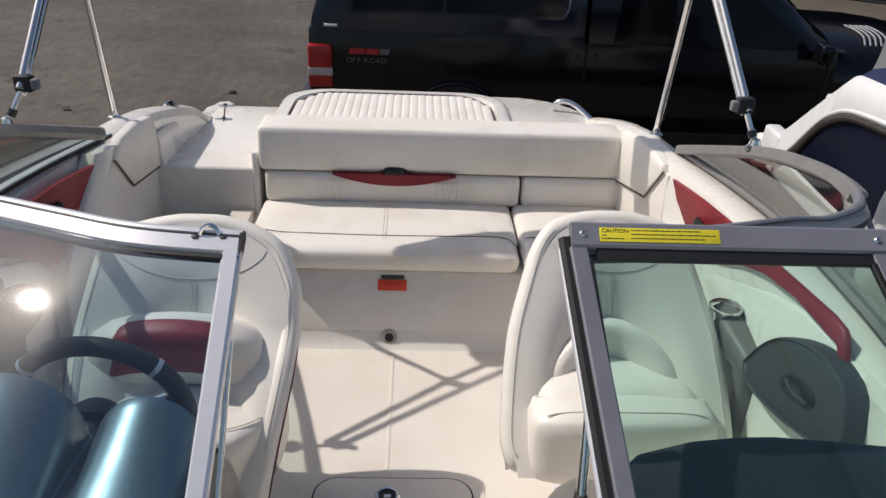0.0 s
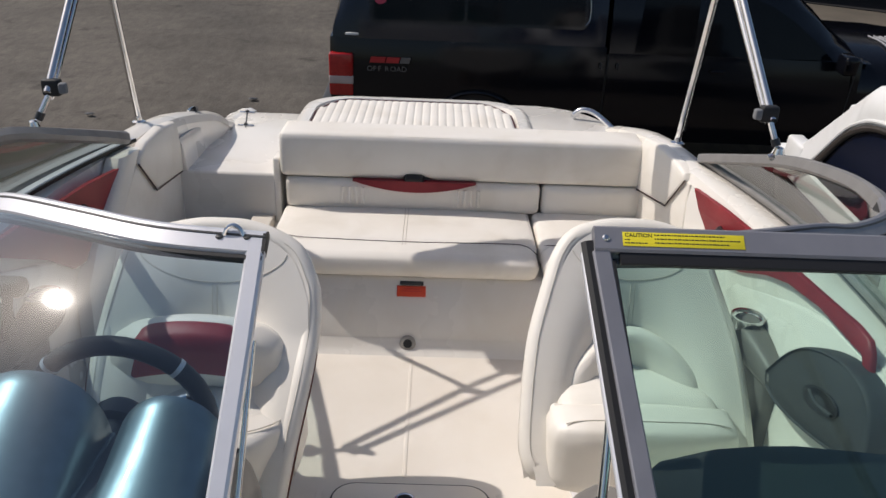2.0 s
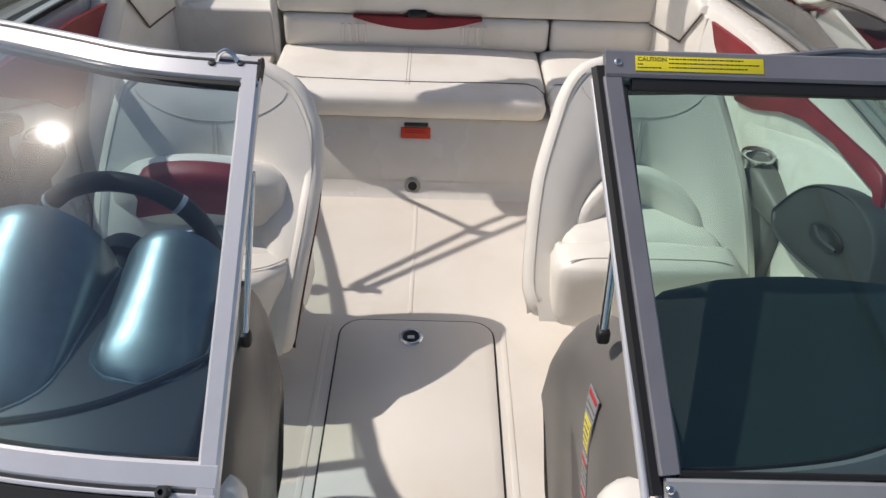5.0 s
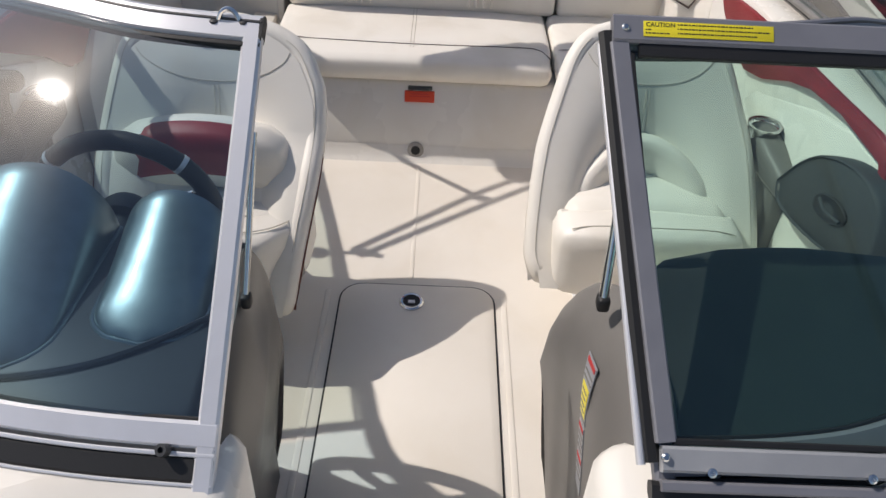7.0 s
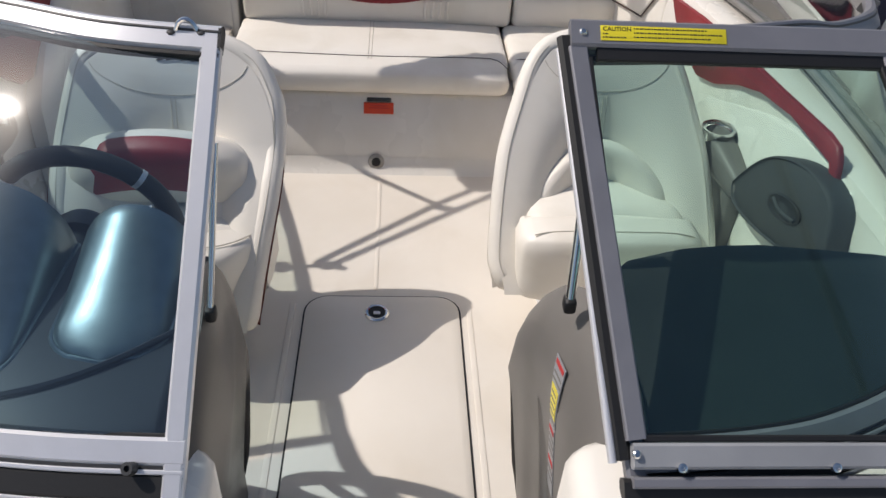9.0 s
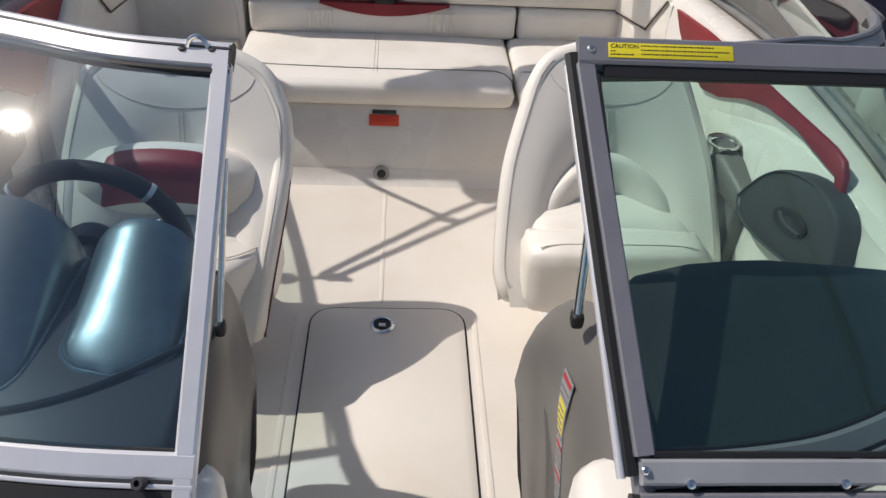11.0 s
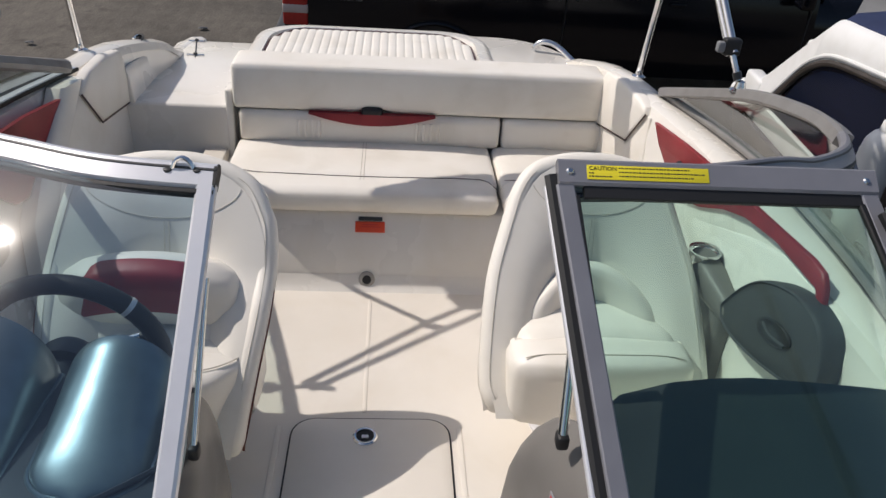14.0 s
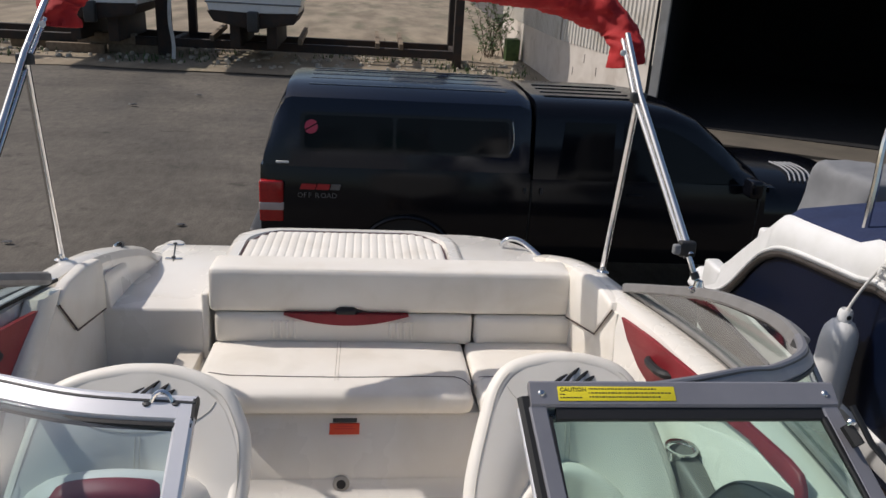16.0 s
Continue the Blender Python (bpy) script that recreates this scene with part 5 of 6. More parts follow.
def build_bimini():
    for side in (-1, 1):
        foot = Vector((1.034, 2.46, 0.925)) if side > 0 else Vector((-1.068, 2.46, 0.925))
        clamp = Vector((0.998, 2.50, 1.030)) if side > 0 else Vector((-1.018, 2.50, 1.031))
        slider = Vector((0.946, 2.93, 1.427)) if side > 0 else Vector((-1.008, 2.93, 1.464))
        head = Vector((0.935, 3.10, 1.558)) if side > 0 else Vector((-0.985, 3.10, 1.583))
        leg = thing("folding_canopy_leg", "pair of stainless canopy poles clamped on a swivel foot", "canopy", tuple(foot), "canopy legs")
        spread = 1.0 if side < 0 else 0.5
        for dx in (Vector((-0.007, 0.019, -0.019)) * spread, Vector((0.007, -0.019, 0.019)) * spread):
            bm = B()
            tube(bm, [clamp.lerp(foot, 0.2) + dx * 0.55, slider + dx, head + dx + Vector((0, 0, 0.06))], 0.0112, 10)
            part("pole", bm, CHROME, leg)
        bm = B()
        tube(bm, [foot, clamp], 0.0085, 8)
        part("eye_end", bm, CHROME, leg)
        bm = B()
        tube(bm, [clamp.lerp(foot, 0.62), clamp.lerp(foot, 0.80)], 0.0125, 10)
        part("swivel", bm, CHAR, leg, "dark swivel joint")
        bm = B()
        rbox(bm, clamp.x - 0.025, clamp.x + 0.025, clamp.y - 0.016, clamp.y + 0.016, clamp.z - 0.024, clamp.z + 0.024, 0.008, 2)
        part("clamp", bm, BLACK, leg, "dark plastic clamp")
        bm = B()
        rbox(bm, clamp.x - side * 0.024, clamp.x - side * 0.046, clamp.y - 0.022, clamp.y + 0.0, clamp.z - 0.014, clamp.z + 0.016, 0.006, 2)
        part("clamp_knob", bm, GREYCOVER, leg, "grey clamp knob")
        bm = B()
        lathe(bm, [(0.028, 0), (0.028, 0.006), (0.016, 0.012), (0.012, 0.03), (0.004, 0.034)], foot - Vector((0, 0, 0.012)), 14)
        part("deck_mount", bm, CHROME, leg)
        bm = B()
        rbox(bm, slider.x - 0.026, slider.x + 0.026, slider.y - 0.014, slider.y + 0.014, slider.z - 0.018, slider.z + 0.018, 0.008, 2)
        part("slider", bm, CHAR, leg, "dark plastic slider")
        sb = Vector((1.005, 3.26, 0.700)) if side > 0 else Vector((-1.095, 3.28, 0.700))
        st = thing("support_pole", "slim stainless canopy strut on a deck mount", "support pole", tuple(sb), "canopy struts")
        bm = B()
        tube(bm, [sb + Vector((0, 0, 0.02)), slider], 0.0115, 10)
        part("pole", bm, CHROME, st)
        bm = B()
        lathe(bm, [(0.026, 0), (0.026, 0.006), (0.014, 0.012), (0.011, 0.035), (0.004, 0.038)], sb - Vector((0, 0, 0.004)), 14)
        part("deck_mount", bm, CHROME, st)
    boot = thing("canopy_boot", "folded red canvas canopy in its boot, arched across the boat", "canopy", (0, 3.25, 1.5))
    bm = B()
    pts = spline([(-0.95, 3.0, 1.565), (-0.94, 3.01, 1.66), (-0.82, 3.03, 1.74), (-0.5, 3.05, 1.78), (0.0, 3.06, 1.79), (0.45, 3.05, 1.765), (0.72, 3.03, 1.725), (0.90, 3.01, 1.665), (0.935, 2.99, 1.53)], 26)
    crown = 1.65
    pts = [Vector((p.x * 1.03 * (1 + 0.04 * max(0.0, 1 - abs(p.x) / 0.9)), p.y + 0.15 + 0.95 * max(0.0, p.z - 1.60), crown + (p.z - crown) * 1.09)) for p in pts]
    rings, n = [], len(pts)
    for i, c in enumerate(pts):
        t = (pts[min(i + 1, n - 1)] - pts[max(i - 1, 0)]).normalized()
        up = Vector((0, 1, 0))
        w = t.cross(up).normalized()
        ring = []
        for k in range(32):
            a = 2 * math.pi * k / 32
            r = 0.058 + 0.022 * noise.noise(c * 7 + Vector((math.cos(a), math.sin(a), 0)) * 0.9) + 0.016 * noise.noise(Vector((c.x * 22, c.y * 22, c.z * 22)) + Vector((math.cos(a) * 2.4, math.sin(a) * 2.4, 3))) + 0.007 * noise.noise(c * 48 + Vector((math.cos(a) * 4, math.sin(a) * 4, 7)))
            if i in (0, n - 1):
                r *= 0.75
            ring.append(c + (up * math.cos(a) * 1.25 + w * math.sin(a)) * r)
        rings.append(ring)
    loft(bm, rings)
    part("cloth", bm, REDCLOTH, boot, smooth=70)
    for x in (-0.945, 0.875):
        bm = B()
        lathe(bm, [(0.010, 0), (0.010, 0.004), (0.003, 0.006)], (x, 2.925, 1.57), 10, Matrix.Rotation(radians(90), 4, "X"))
        part("snap", bm, WHITE, boot)
    cleat = thing("cleat", "recessed pull-up cleat with a black cup on the gunwale", "cleat", (-1.0, 3.66, 0.64))
    bm = B()
    lathe(bm, [(0.034, 0.0), (0.034, 0.003), (0.028, 0.004), (0.024, 0.001), (0.002, 0.0005)], (-1.005, 3.66, 0.640), 20, Matrix.Rotation(radians(10), 4, "X") @ Matrix.Diagonal((0.7, 1.35, 1, 1)))
    part("cup", bm, BLACK, cleat)
    bm = B()
    tube(bm, spline([(-1.012, 3.625, 0.650), (-1.006, 3.645, 0.655), (-1.004, 3.675, 0.651), (-0.998, 3.695, 0.643)], 4), 0.005, 8)
    part("horn", bm, CHROME, cleat, "bright metal horn")


def build_stand():
    for y, h in ((0.2, 0), (3.4, 0)):
        bm = B()
        for x in (-0.55, 0, 0.55):
            top = (BOAT @ Vector((x, y, -0.55 + 0.14 * abs(x) / 0.66 + (0.5 * ((0.2 - y) / 2.45) ** 2 if y < 0.2 else 0)))).z
            rbox(bm, x - 0.16, x + 0.16, y - 0.2, y + 0.2, -0.1, top + 0.01, 0.01, 1)
        solid("support_block", bm, TIMBER, "stacked timber blocks under the hull", "support block", "hull supports", frame_m=Matrix.Identity(4))


build_shell()
build_sole()
build_stern()
for sd in (-1, 1):
    build_windshield(sd)
build_door()
build_stays()
build_consoles()
build_wheel()
build_seat(-0.517, -0.09, True, [(0.175, 0.228), (0.21, 0.236), (0.32, 0.256), (0.42, 0.276), (0.50, 0.285), (0.585, 0.280), (0.63, 0.262), (0.67, 0.238), (0.70, 0.205), (0.726, 0.145)], [(0.175, 0.236), (0.21, 0.250), (0.32, 0.276), (0.42, 0.294), (0.50, 0.297), (0.585, 0.281), (0.63, 0.270), (0.67, 0.256), (0.70, 0.228), (0.726, 0.160)])
build_seat(0.618, 0.0, False, [(0.195, 0.300), (0.24, 0.316), (0.33, 0.312), (0.43, 0.300), (0.50, 0.284), (0.60, 0.248), (0.65, 0.228), (0.685, 0.205), (0.71, 0.178), (0.728, 0.140)])
build_sides()
build_bimini()
build_stand()


# ---- the yard, in the level world ----
LEVEL = Matrix.Identity(4)


def build_ground():
    bm, n = B(), 40
    xs = [-1500, -300, -80, -40] + [-30 + 60 * k / 40 for k in range(41)] + [40, 80, 300, 1500]
    ys = [-1500, -300, -60] + [-20 + 44 * k / 30 for k in range(31)] + [32, 45, 80, 300, 1500]
    vs = [[bm.verts.new((x, y, 0.0 if abs(x) > 29 or y > 23 or y < -19 else 0.03 * noise.noise(Vector((x * 0.15, y * 0.15, 0))) - 0.02)) for x in xs] for y in ys]
    for a, b in zip(vs, vs[1:]):
        for i in range(len(xs) - 1):
            bm.faces.new((a[i], a[i + 1], b[i + 1], b[i]))
    g = solid("ground", bm, GROUND, "worn grey-brown boatyard ground with oil stains", "ground", kind="structure", frame_m=LEVEL)
    bm = B()
    rnd = random.Random(2)
    edge = [(-60 + 66 * k / 40, 21.6 + 0.4 * noise.noise(Vector((k * 0.7, 3, 0)))) for k in range(41)]
    loft(bm, [[(x, y, 0.012) for x, y in edge], [(x, y + 3, 0.05) for x, y in edge], [(x * 1.5, 90, 0.06) for x, y in edge]], close=False)
    solid("verge", bm, SAND, "pale sandy dirt behind the yard", "ground", kind="structure", frame_m=LEVEL)


def wheel(parent, x, y, z, side):
    turn = Matrix.Rotation(radians(90 * side), 4, "X")
    bm = B()
    lathe(bm, [(0.22, -0.11), (0.36, -0.115), (0.385, -0.08), (0.385, 0.08), (0.36, 0.115), (0.22, 0.11)], (x, y, z), 28, turn)
    w = part("wheel", bm, TYRE, parent, "black tyre")
    bm = B()
    lathe(bm, [(0.22, 0.02), (0.22, 0.10), (0.20, 0.10), (0.17, 0.06), (0.07, 0.075), (0.05, 0.09), (0.002, 0.09)], (x, y, z), 24, turn)
    part("rim", bm, ALU, w, "alloy rim")


def build_truck():
    tr = thing("pickup_truck", "black extended-cab pickup truck with a matching bed canopy", "truck", (1.8, 8.5, 0), frame_m=LEVEL)
    yn, yf = 7.55, 9.45
    mid = (yn + yf) / 2

    def body(name, sections, material, label=""):
        """Drawn along x: each section (x, [(inset, z), ...]) mirrored about the middle."""
        bm, rings = B(), []
        for x, prof in sections:
            rings.append([(x, yn + i, z) for i, z in prof] + [(x, yf - i, z) for i, z in reversed(prof)])
        loft(bm, rings)
        return part(name, bm, material, tr, label)
    lower = [(0.10, 0.42), (0.03, 0.50), (0.0, 0.75), (0.0, 0.98), (0.03, 1.20), (0.06, 1.32)]
    body("bed", [(-0.93, [(i + 0.04, z) for i, z in lower]), (-0.86, lower), (1.64, lower)], PAINT)
    cabl = [(0.10, 0.40), (0.03, 0.50), (0.0, 0.75), (0.0, 0.98), (0.03, 1.18), (0.05, 1.27)]
    body("cab_body", [(1.665, cabl), (4.05, cabl)], PAINT)
    hood = [(0.10, 0.45), (0.03, 0.55), (0.0, 0.75), (0.0, 0.98), (0.05, 1.18), (0.16, 1.27), (0.45, 1.35), (0.8, 1.385)]
    body("hood", [(4.05, hood), (4.7, [(i, z - 0.02 * (z > 1.1)) for i, z in hood]), (5.05, [(i + 0.06, z - 0.05 * (z > 1.1)) for i, z in hood]), (5.15, [(i + 0.14, z - 0.10 * (z > 1.1)) for i, z in hood])], PAINT)
    roof = [(0.05, 1.26), (0.09, 1.5), (0.155, 1.84), (0.20, 1.93), (0.32, 1.985), (0.6, 2.0)]

    def shrink(p, d):
        return [(i + d * max(0, z - 1.26) * 0.4, z if z < 1.3 else 1.26 + (z - 1.26) * (1 - d)) for i, z in p]
    body("cab_roof", [(1.665, roof), (2.75, roof), (3.02, shrink(roof, 0.04)), (3.30, shrink(roof, 0.15)), (3.63, shrink(roof, 0.45)), (3.95, shrink(roof, 0.80)), (4.14, shrink(roof, 0.97))], PAINT)
    cap = [(0.04, 1.325), (0.06, 1.45), (0.13, 1.82), (0.18, 1.95), (0.32, 2.02), (0.62, 2.05)]
    canopy = body("bed_canopy", [(-0.90, [(0.05, 1.325), (0.06, 1.36), (0.08, 1.40), (0.12, 1.42), (0.2, 1.43), (0.62, 1.44)]), (-0.81, [(0.045, 1.325), (0.065, 1.45), (0.11, 1.66), (0.16, 1.73), (0.26, 1.76), (0.62, 1.77)]), (-0.70, [(i, z - 0.02 * (z > 1.8)) for i, z in cap]), (-0.64, cap), (1.50, cap), (1.62, [(i + 0.02, z - 0.05 * (z > 1.8)) for i, z in cap])], NAVYPAINT, "glossy dark blue-black bed canopy")

    def pane(parent, pts, name="window_pane", m=DARKGLASS, lift=0.008):
        """A pane on the slanting near side; pts of (x, z)."""
        bm = B()

        def inset(x, z):
            return 0.06 + (z - 1.45) * 0.19 if parent is canopy else 0.09 + (z - 1.5) * 0.19 + 0.07 * max(0.0, x - 2.9) * max(0.0, z - 1.3) / 0.3
        loft(bm, [[(x, yn + inset(x, z) + 0.004, z) for x, z in pts], [(x, yn + inset(x, z) - lift, z) for x, z in pts]])
        return part(name, bm, m, parent)
    pane(canopy, rounded(-0.56, 1.44, 1.47, 1.83, 0.06), "window_frame", PAINT, 0.006)
    pane(canopy, rounded(-0.52, 0.30, 1.50, 1.80, 0.04), lift=0.010)
    pane(canopy, rounded(0.33, 1.40, 1.50, 1.80, 0.04), lift=0.010)
    bm = B()
    tube(bm, spline([(1.415, yn + 0.058, 1.515), (1.446, yn + 0.066, 1.56), (1.45, yn + 0.086, 1.68), (1.43, yn + 0.112, 1.80)], 5), 0.003, 6)
    part("window_trim", bm, CHROME, canopy, "bright trim at the window end")
    cab = [o for o in tr.children if o.name.startswith("cab_roof")][0]
    pane(cab, [(1.90, 1.28), (2.45, 1.28), (2.45, 1.82), (1.96, 1.82)])
    pane(cab, [(2.54, 1.28), (3.76, 1.28), (3.58, 1.44), (3.36, 1.60), (3.14, 1.72), (2.95, 1.79), (2.54, 1.82)])
    # rear lamps, bumper, arches, handles, mirror
    for y0, y1 in ((yn - 0.012, yn + 0.09), (yf - 0.09, yf + 0.012)):
        bm = B()
        rbox(bm, -0.938, -0.712, y0, y1, 0.79, 1.19, 0.02, 2)
        lamp = part("tail_light", bm, TAIL_RED, tr, "red tail light with a clear band")
        bm = B()
        rbox(bm, -0.941, -0.709, y0 - 0.003, y1 + 0.003, 0.90, 0.985, 0.015, 2)
        part("reverse_lens", bm, TAIL_WHITE, lamp, "clear lens band")
    bm = B()
    rbox(bm, -1.05, -0.88, yn + 0.02, yf - 0.02, 0.50, 0.70, 0.04, 3)
    part("rear_bumper", bm, CHAR, tr)
    bm = B()
    rbox(bm, 5.05, 5.23, yn + 0.05, yf - 0.05, 0.45, 0.68, 0.05, 3)
    part("front_bumper", bm, CHAR, tr)
    for cx in (0.45, 4.50):
        bm = B()
        arc = [(cx + 0.47 * math.cos(math.pi * k / 20), yn - 0.012, 0.42 + 0.45 * math.sin(math.pi * k / 20)) for k in range(21)]
        rail(bm, arc, (0, -1, 0), 0.035, 0.08, 0.4)
        part("arch_flare", bm, PAINT, tr)
        bm = B()
        prism(bm, [(cx + 0.45 * math.cos(math.pi * k / 20), 0.40 + 0.45 * math.sin(math.pi * k / 20)) for k in range(21)], yn - 0.004, yn + 0.05, "y")
        part("wheel_well", bm, BLACK, tr)
        for y, sd in ((yn + 0.12, 1), (yf - 0.12, -1)):
            wheel(tr, cx, y, 0.385, sd)
    for x in (1.60, 1.76, 2.62):
        bm = B()
        rbox(bm, x - 0.02 if x < 2 else x, x + (0.0 if x < 2 else 0.14), yn - 0.02, yn + 0.03, 1.13, 1.19 if x < 2 else 1.16, 0.008, 1)
        part("door_handle", bm, PAINT if x > 2 else CHAR, tr)
    bm = B()
    rbox(bm, 3.76, 3.90, yn - 0.20, yn + 0.0, 1.20, 1.38, 0.04, 3)
    part("door_mirror", bm, PAINT, tr)
    for x in (1.652, 2.50, 3.98):
        bm = B()
        rbox(bm, x - 0.006, x + 0.006, yn - 0.003, yn + 0.06, 0.55, 1.26, 0.002, 1)
        part("door_gap", bm, BLACK, tr)
    for k in range(5):
        bm = B()
        rbox(bm, -0.5, 1.40, yn + 0.42 + 0.26 * k, yn + 0.47 + 0.26 * k, 2.03, 2.054 if 0 < k < 4 else 2.037, 0.01, 1)
        part("canopy_rib", bm, NAVYPAINT, canopy)
    # roof ribs
    for k in range(4):
        bm = B()
        rbox(bm, 1.80, 2.72, yn + 0.5 + 0.22 * k, yn + 0.54 + 0.22 * k, 1.985, 2.008, 0.006, 1)
        part("roof_rib", bm, PAINT, tr)
    for y0, y1 in ((yn + 0.10, yn + 0.48),):
        bm = B()
        rbox(bm, 4.92, 5.16, y0, y1, 0.93, 1.12, 0.04, 2)
        part("headlight", bm, TAIL_WHITE, tr, "clear headlight")
    # slotted cowl vents between windscreen and hood
    for k in range(5):
        bm = B()
        tube(bm, spline([(4.36 + 0.055 * k, yn + 0.66, 1.378), (4.41 + 0.055 * k, yn + 0.52, 1.366), (4.43 + 0.055 * k, yn + 0.38, 1.338), (4.38 + 0.055 * k, yn + 0.22, 1.292)], 5), 0.009, 6)
        part("vent_bar", bm, MIDGREY, tr, "pale vent bar")
    # side badge: plain shapes and the legible words
    for x, w, m in ((-0.56, 0.14, INKRED), (-0.41, 0.12, INKRED), (-0.28, 0.09, TAUPE)):
        bm = B()
        prism(bm, [(x, 1.115), (x + w, 1.115), (x + w + 0.015, 1.165), (x + 0.015, 1.165)], yn + 0.02, yn - 0.003, "y")
        part("badge", bm, m, tr)
    for letter, k in zip("OFFROAD", (0.0, 0.058, 0.102, 0.166, 0.216, 0.274, 0.322)):
        plain_text(letter, 0.072, Matrix.Translation((-0.585 + k, yn - 0.003, 1.035)) @ Matrix.Rotation(radians(90), 4, "X"), TAUPE, "letter", tr)
    bm = B()
    rbox(bm, -0.78, -0.66, yn + 0.02, yn + 0.045, 1.355, 1.375, 0.004, 1)
    part("badge", bm, LABELWHITE, tr)
    d = thing("window_decal", "pink round decal on the canopy window", "decal", (-0.45, yn + 0.1, 1.66), frame_m=LEVEL)
    for sgn in (1, -1):
        bm = B()
        pts = [(-0.455 + 0.062 * math.cos(a), 1.70 + 0.056 * math.sin(a)) for a in [math.pi * k / 12 for k in range(13)]] if sgn > 0 else [(-0.462 + 0.062 * math.cos(a), 1.688 + 0.056 * math.sin(a)) for a in [math.pi + math.pi * k / 12 for k in range(13)]]
        c = Vector((-0.458, 1.694))
        r = Matrix.Rotation(radians(30), 2)
        pts = [tuple(c + r @ (Vector(p) - c)) for p in pts]
        loft(bm, [[(x, yn + 0.06 + (z - 1.45) * 0.19 - 0.006, z) for x, z in pts], [(x, yn + 0.06 + (z - 1.45) * 0.19 - 0.014, z) for x, z in pts]])
        part("sheet", bm, PINK, d)


def build_neighbour():
    """The navy and white boat alongside."""
    nb = thing("moored_boat", "navy-hulled motorboat with white topsides stored alongside", "boat", (3.0, 3.0, 0.3), frame_m=LEVEL)
    low = [(-3.2, 2.22), (2.4, 2.218), (2.83, 2.205), (3.2, 2.161), (3.50, 2.112), (3.637, 2.055), (3.744, 1.971), (3.973, 1.718), (4.24, 1.58)]
    high = [(-3.2, 2.40), (2.4, 2.385), (2.928, 2.345), (3.066, 2.321), (3.386, 2.283), (3.59, 2.262), (3.64, 2.245), (3.70, 2.192), (3.836, 2.066), (4.066, 1.85), (4.17, 1.77), (4.24, 1.72), (4.45, 1.68)]
    low = [(p.x, p.y) for p in spline([(y, z, 0) for y, z in low], 8)]
    high = [(p.x, p.y) for p in spline([(y, z, 0) for y, z in high], 8)]
    ys = [-3.2, -2.6, -2.0, -1.2, -0.4, 0.6, 1.6] + [2.4 + 0.1 * k for k in range(10)] + [3.36 + 0.035 * k for k in range(30)]

    def half(y):
        return 1.3 * min(1, max(0.02, (y + 3.4) / 2.6)) ** 0.6
    cx = 3.2
    for name, m, rows in (("hull", NAVY, None), ("boot_stripe", WHITE, ((1.62, 0.004), (1.71, 0.006))), ("bottom", STEEL, None)):
        bm, rings = B(), []
        for y in ys:
            w = half(y)
            t = along(y, low) + 0.03
            if name == "hull":
                prof = [(w, t), (w, 1.9 if t > 1.9 else t - 0.01), (w - 0.01, 1.70 if t > 1.72 else t - 0.02), (w - 0.02, 1.55)]
            elif name == "boot_stripe":
                prof = [(w - 0.006, 1.71 if t > 1.72 else t - 0.03), (w + 0.004, 1.70 if t > 1.72 else t - 0.035), (w - 0.004, 1.60), (w - 0.03, 1.56)]
            else:
                prof = [(w - 0.02, 1.60), (w - 0.08, 1.35), (w * 0.75, 1.0), (w * 0.4, 0.72)]
            rings.append([(cx - a, y, b) for a, b in prof] + [(cx + a, y, b) for a, b in reversed(prof)])
        loft(bm, rings)
        part(name, bm, m, nb, {"hull": "glossy navy hull", "boot_stripe": "cream stripe", "bottom": "dark bottom paint"}[name])
    bm, rings = B(), []
    for y in ys:
        x0 = cx - half(y)
        h, z0 = along(y, high), along(y, low)
        rings.append([(x0 - 0.012, y, z0), (x0 - 0.022, y, z0 + 0.02), (x0 + 0.0, y, max(z0 + 0.03, h - 0.03)), (x0 + 0.03, y, h), (x0 + 0.25, y, h + 0.02), (x0 + 0.28, y, h - 0.1), (x0 + 0.02, y, z0)])
    loft(bm, rings)
    part("white_coaming", bm, WHITE, nb, "white fibreglass coaming")
    bm = B()
    tube(bm, [(cx - half(y) - 0.008, y, along(y, low) - 0.006) for y in ys[6:-3]], 0.016, 8)
    part("rub_strip", bm, STRIP, nb, "dark brown rub strip")
    bm = B()
    tube(bm, [(cx - half(y) - 0.018, y, along(y, low) + 0.024) for y in ys[6:-3]], 0.010, 8)
    part("white_bead", bm, WHITE, nb)
    bm = B()
    rbox(bm, 1.885, 1.97, 4.05, 4.24, 1.60, 1.80, 0.02, 3)
    part("corner_step", bm, WHITE, nb)
    bm, rings = B(), []
    for y in (0.2, 1.0, 1.8, 2.4, 2.6, 2.8, 2.9, 3.0, 3.1, 3.2, 3.3, 3.4, 3.50, 3.60):
        z = along(y, high) + 0.03
        rings.append([(1.93, y, z - 0.03), (1.97, y, z), (2.4, y, z + 0.05), (3.2, y, z + 0.08), (4.0, y, z + 0.05), (4.4, y, z - 0.03), (4.4, y, z - 0.08), (1.93, y, z - 0.08)])
    loft(bm, rings)
    part("cockpit_cover", bm, NAVYCLOTH, nb, "navy canvas cockpit cover")
    bm = B()
    rbox(bm, 2.0, 4.4, 4.36, 4.44, 0.8, 1.66, 0.04, 2)
    part("transom", bm, WHITE, nb)
    bm = B()
    rbox(bm, 2.2, 4.2, -1.0, 3.9, 0.0, 0.62, 0.05, 1)
    part("cradle", bm, STEEL, nb)
    bm = B()
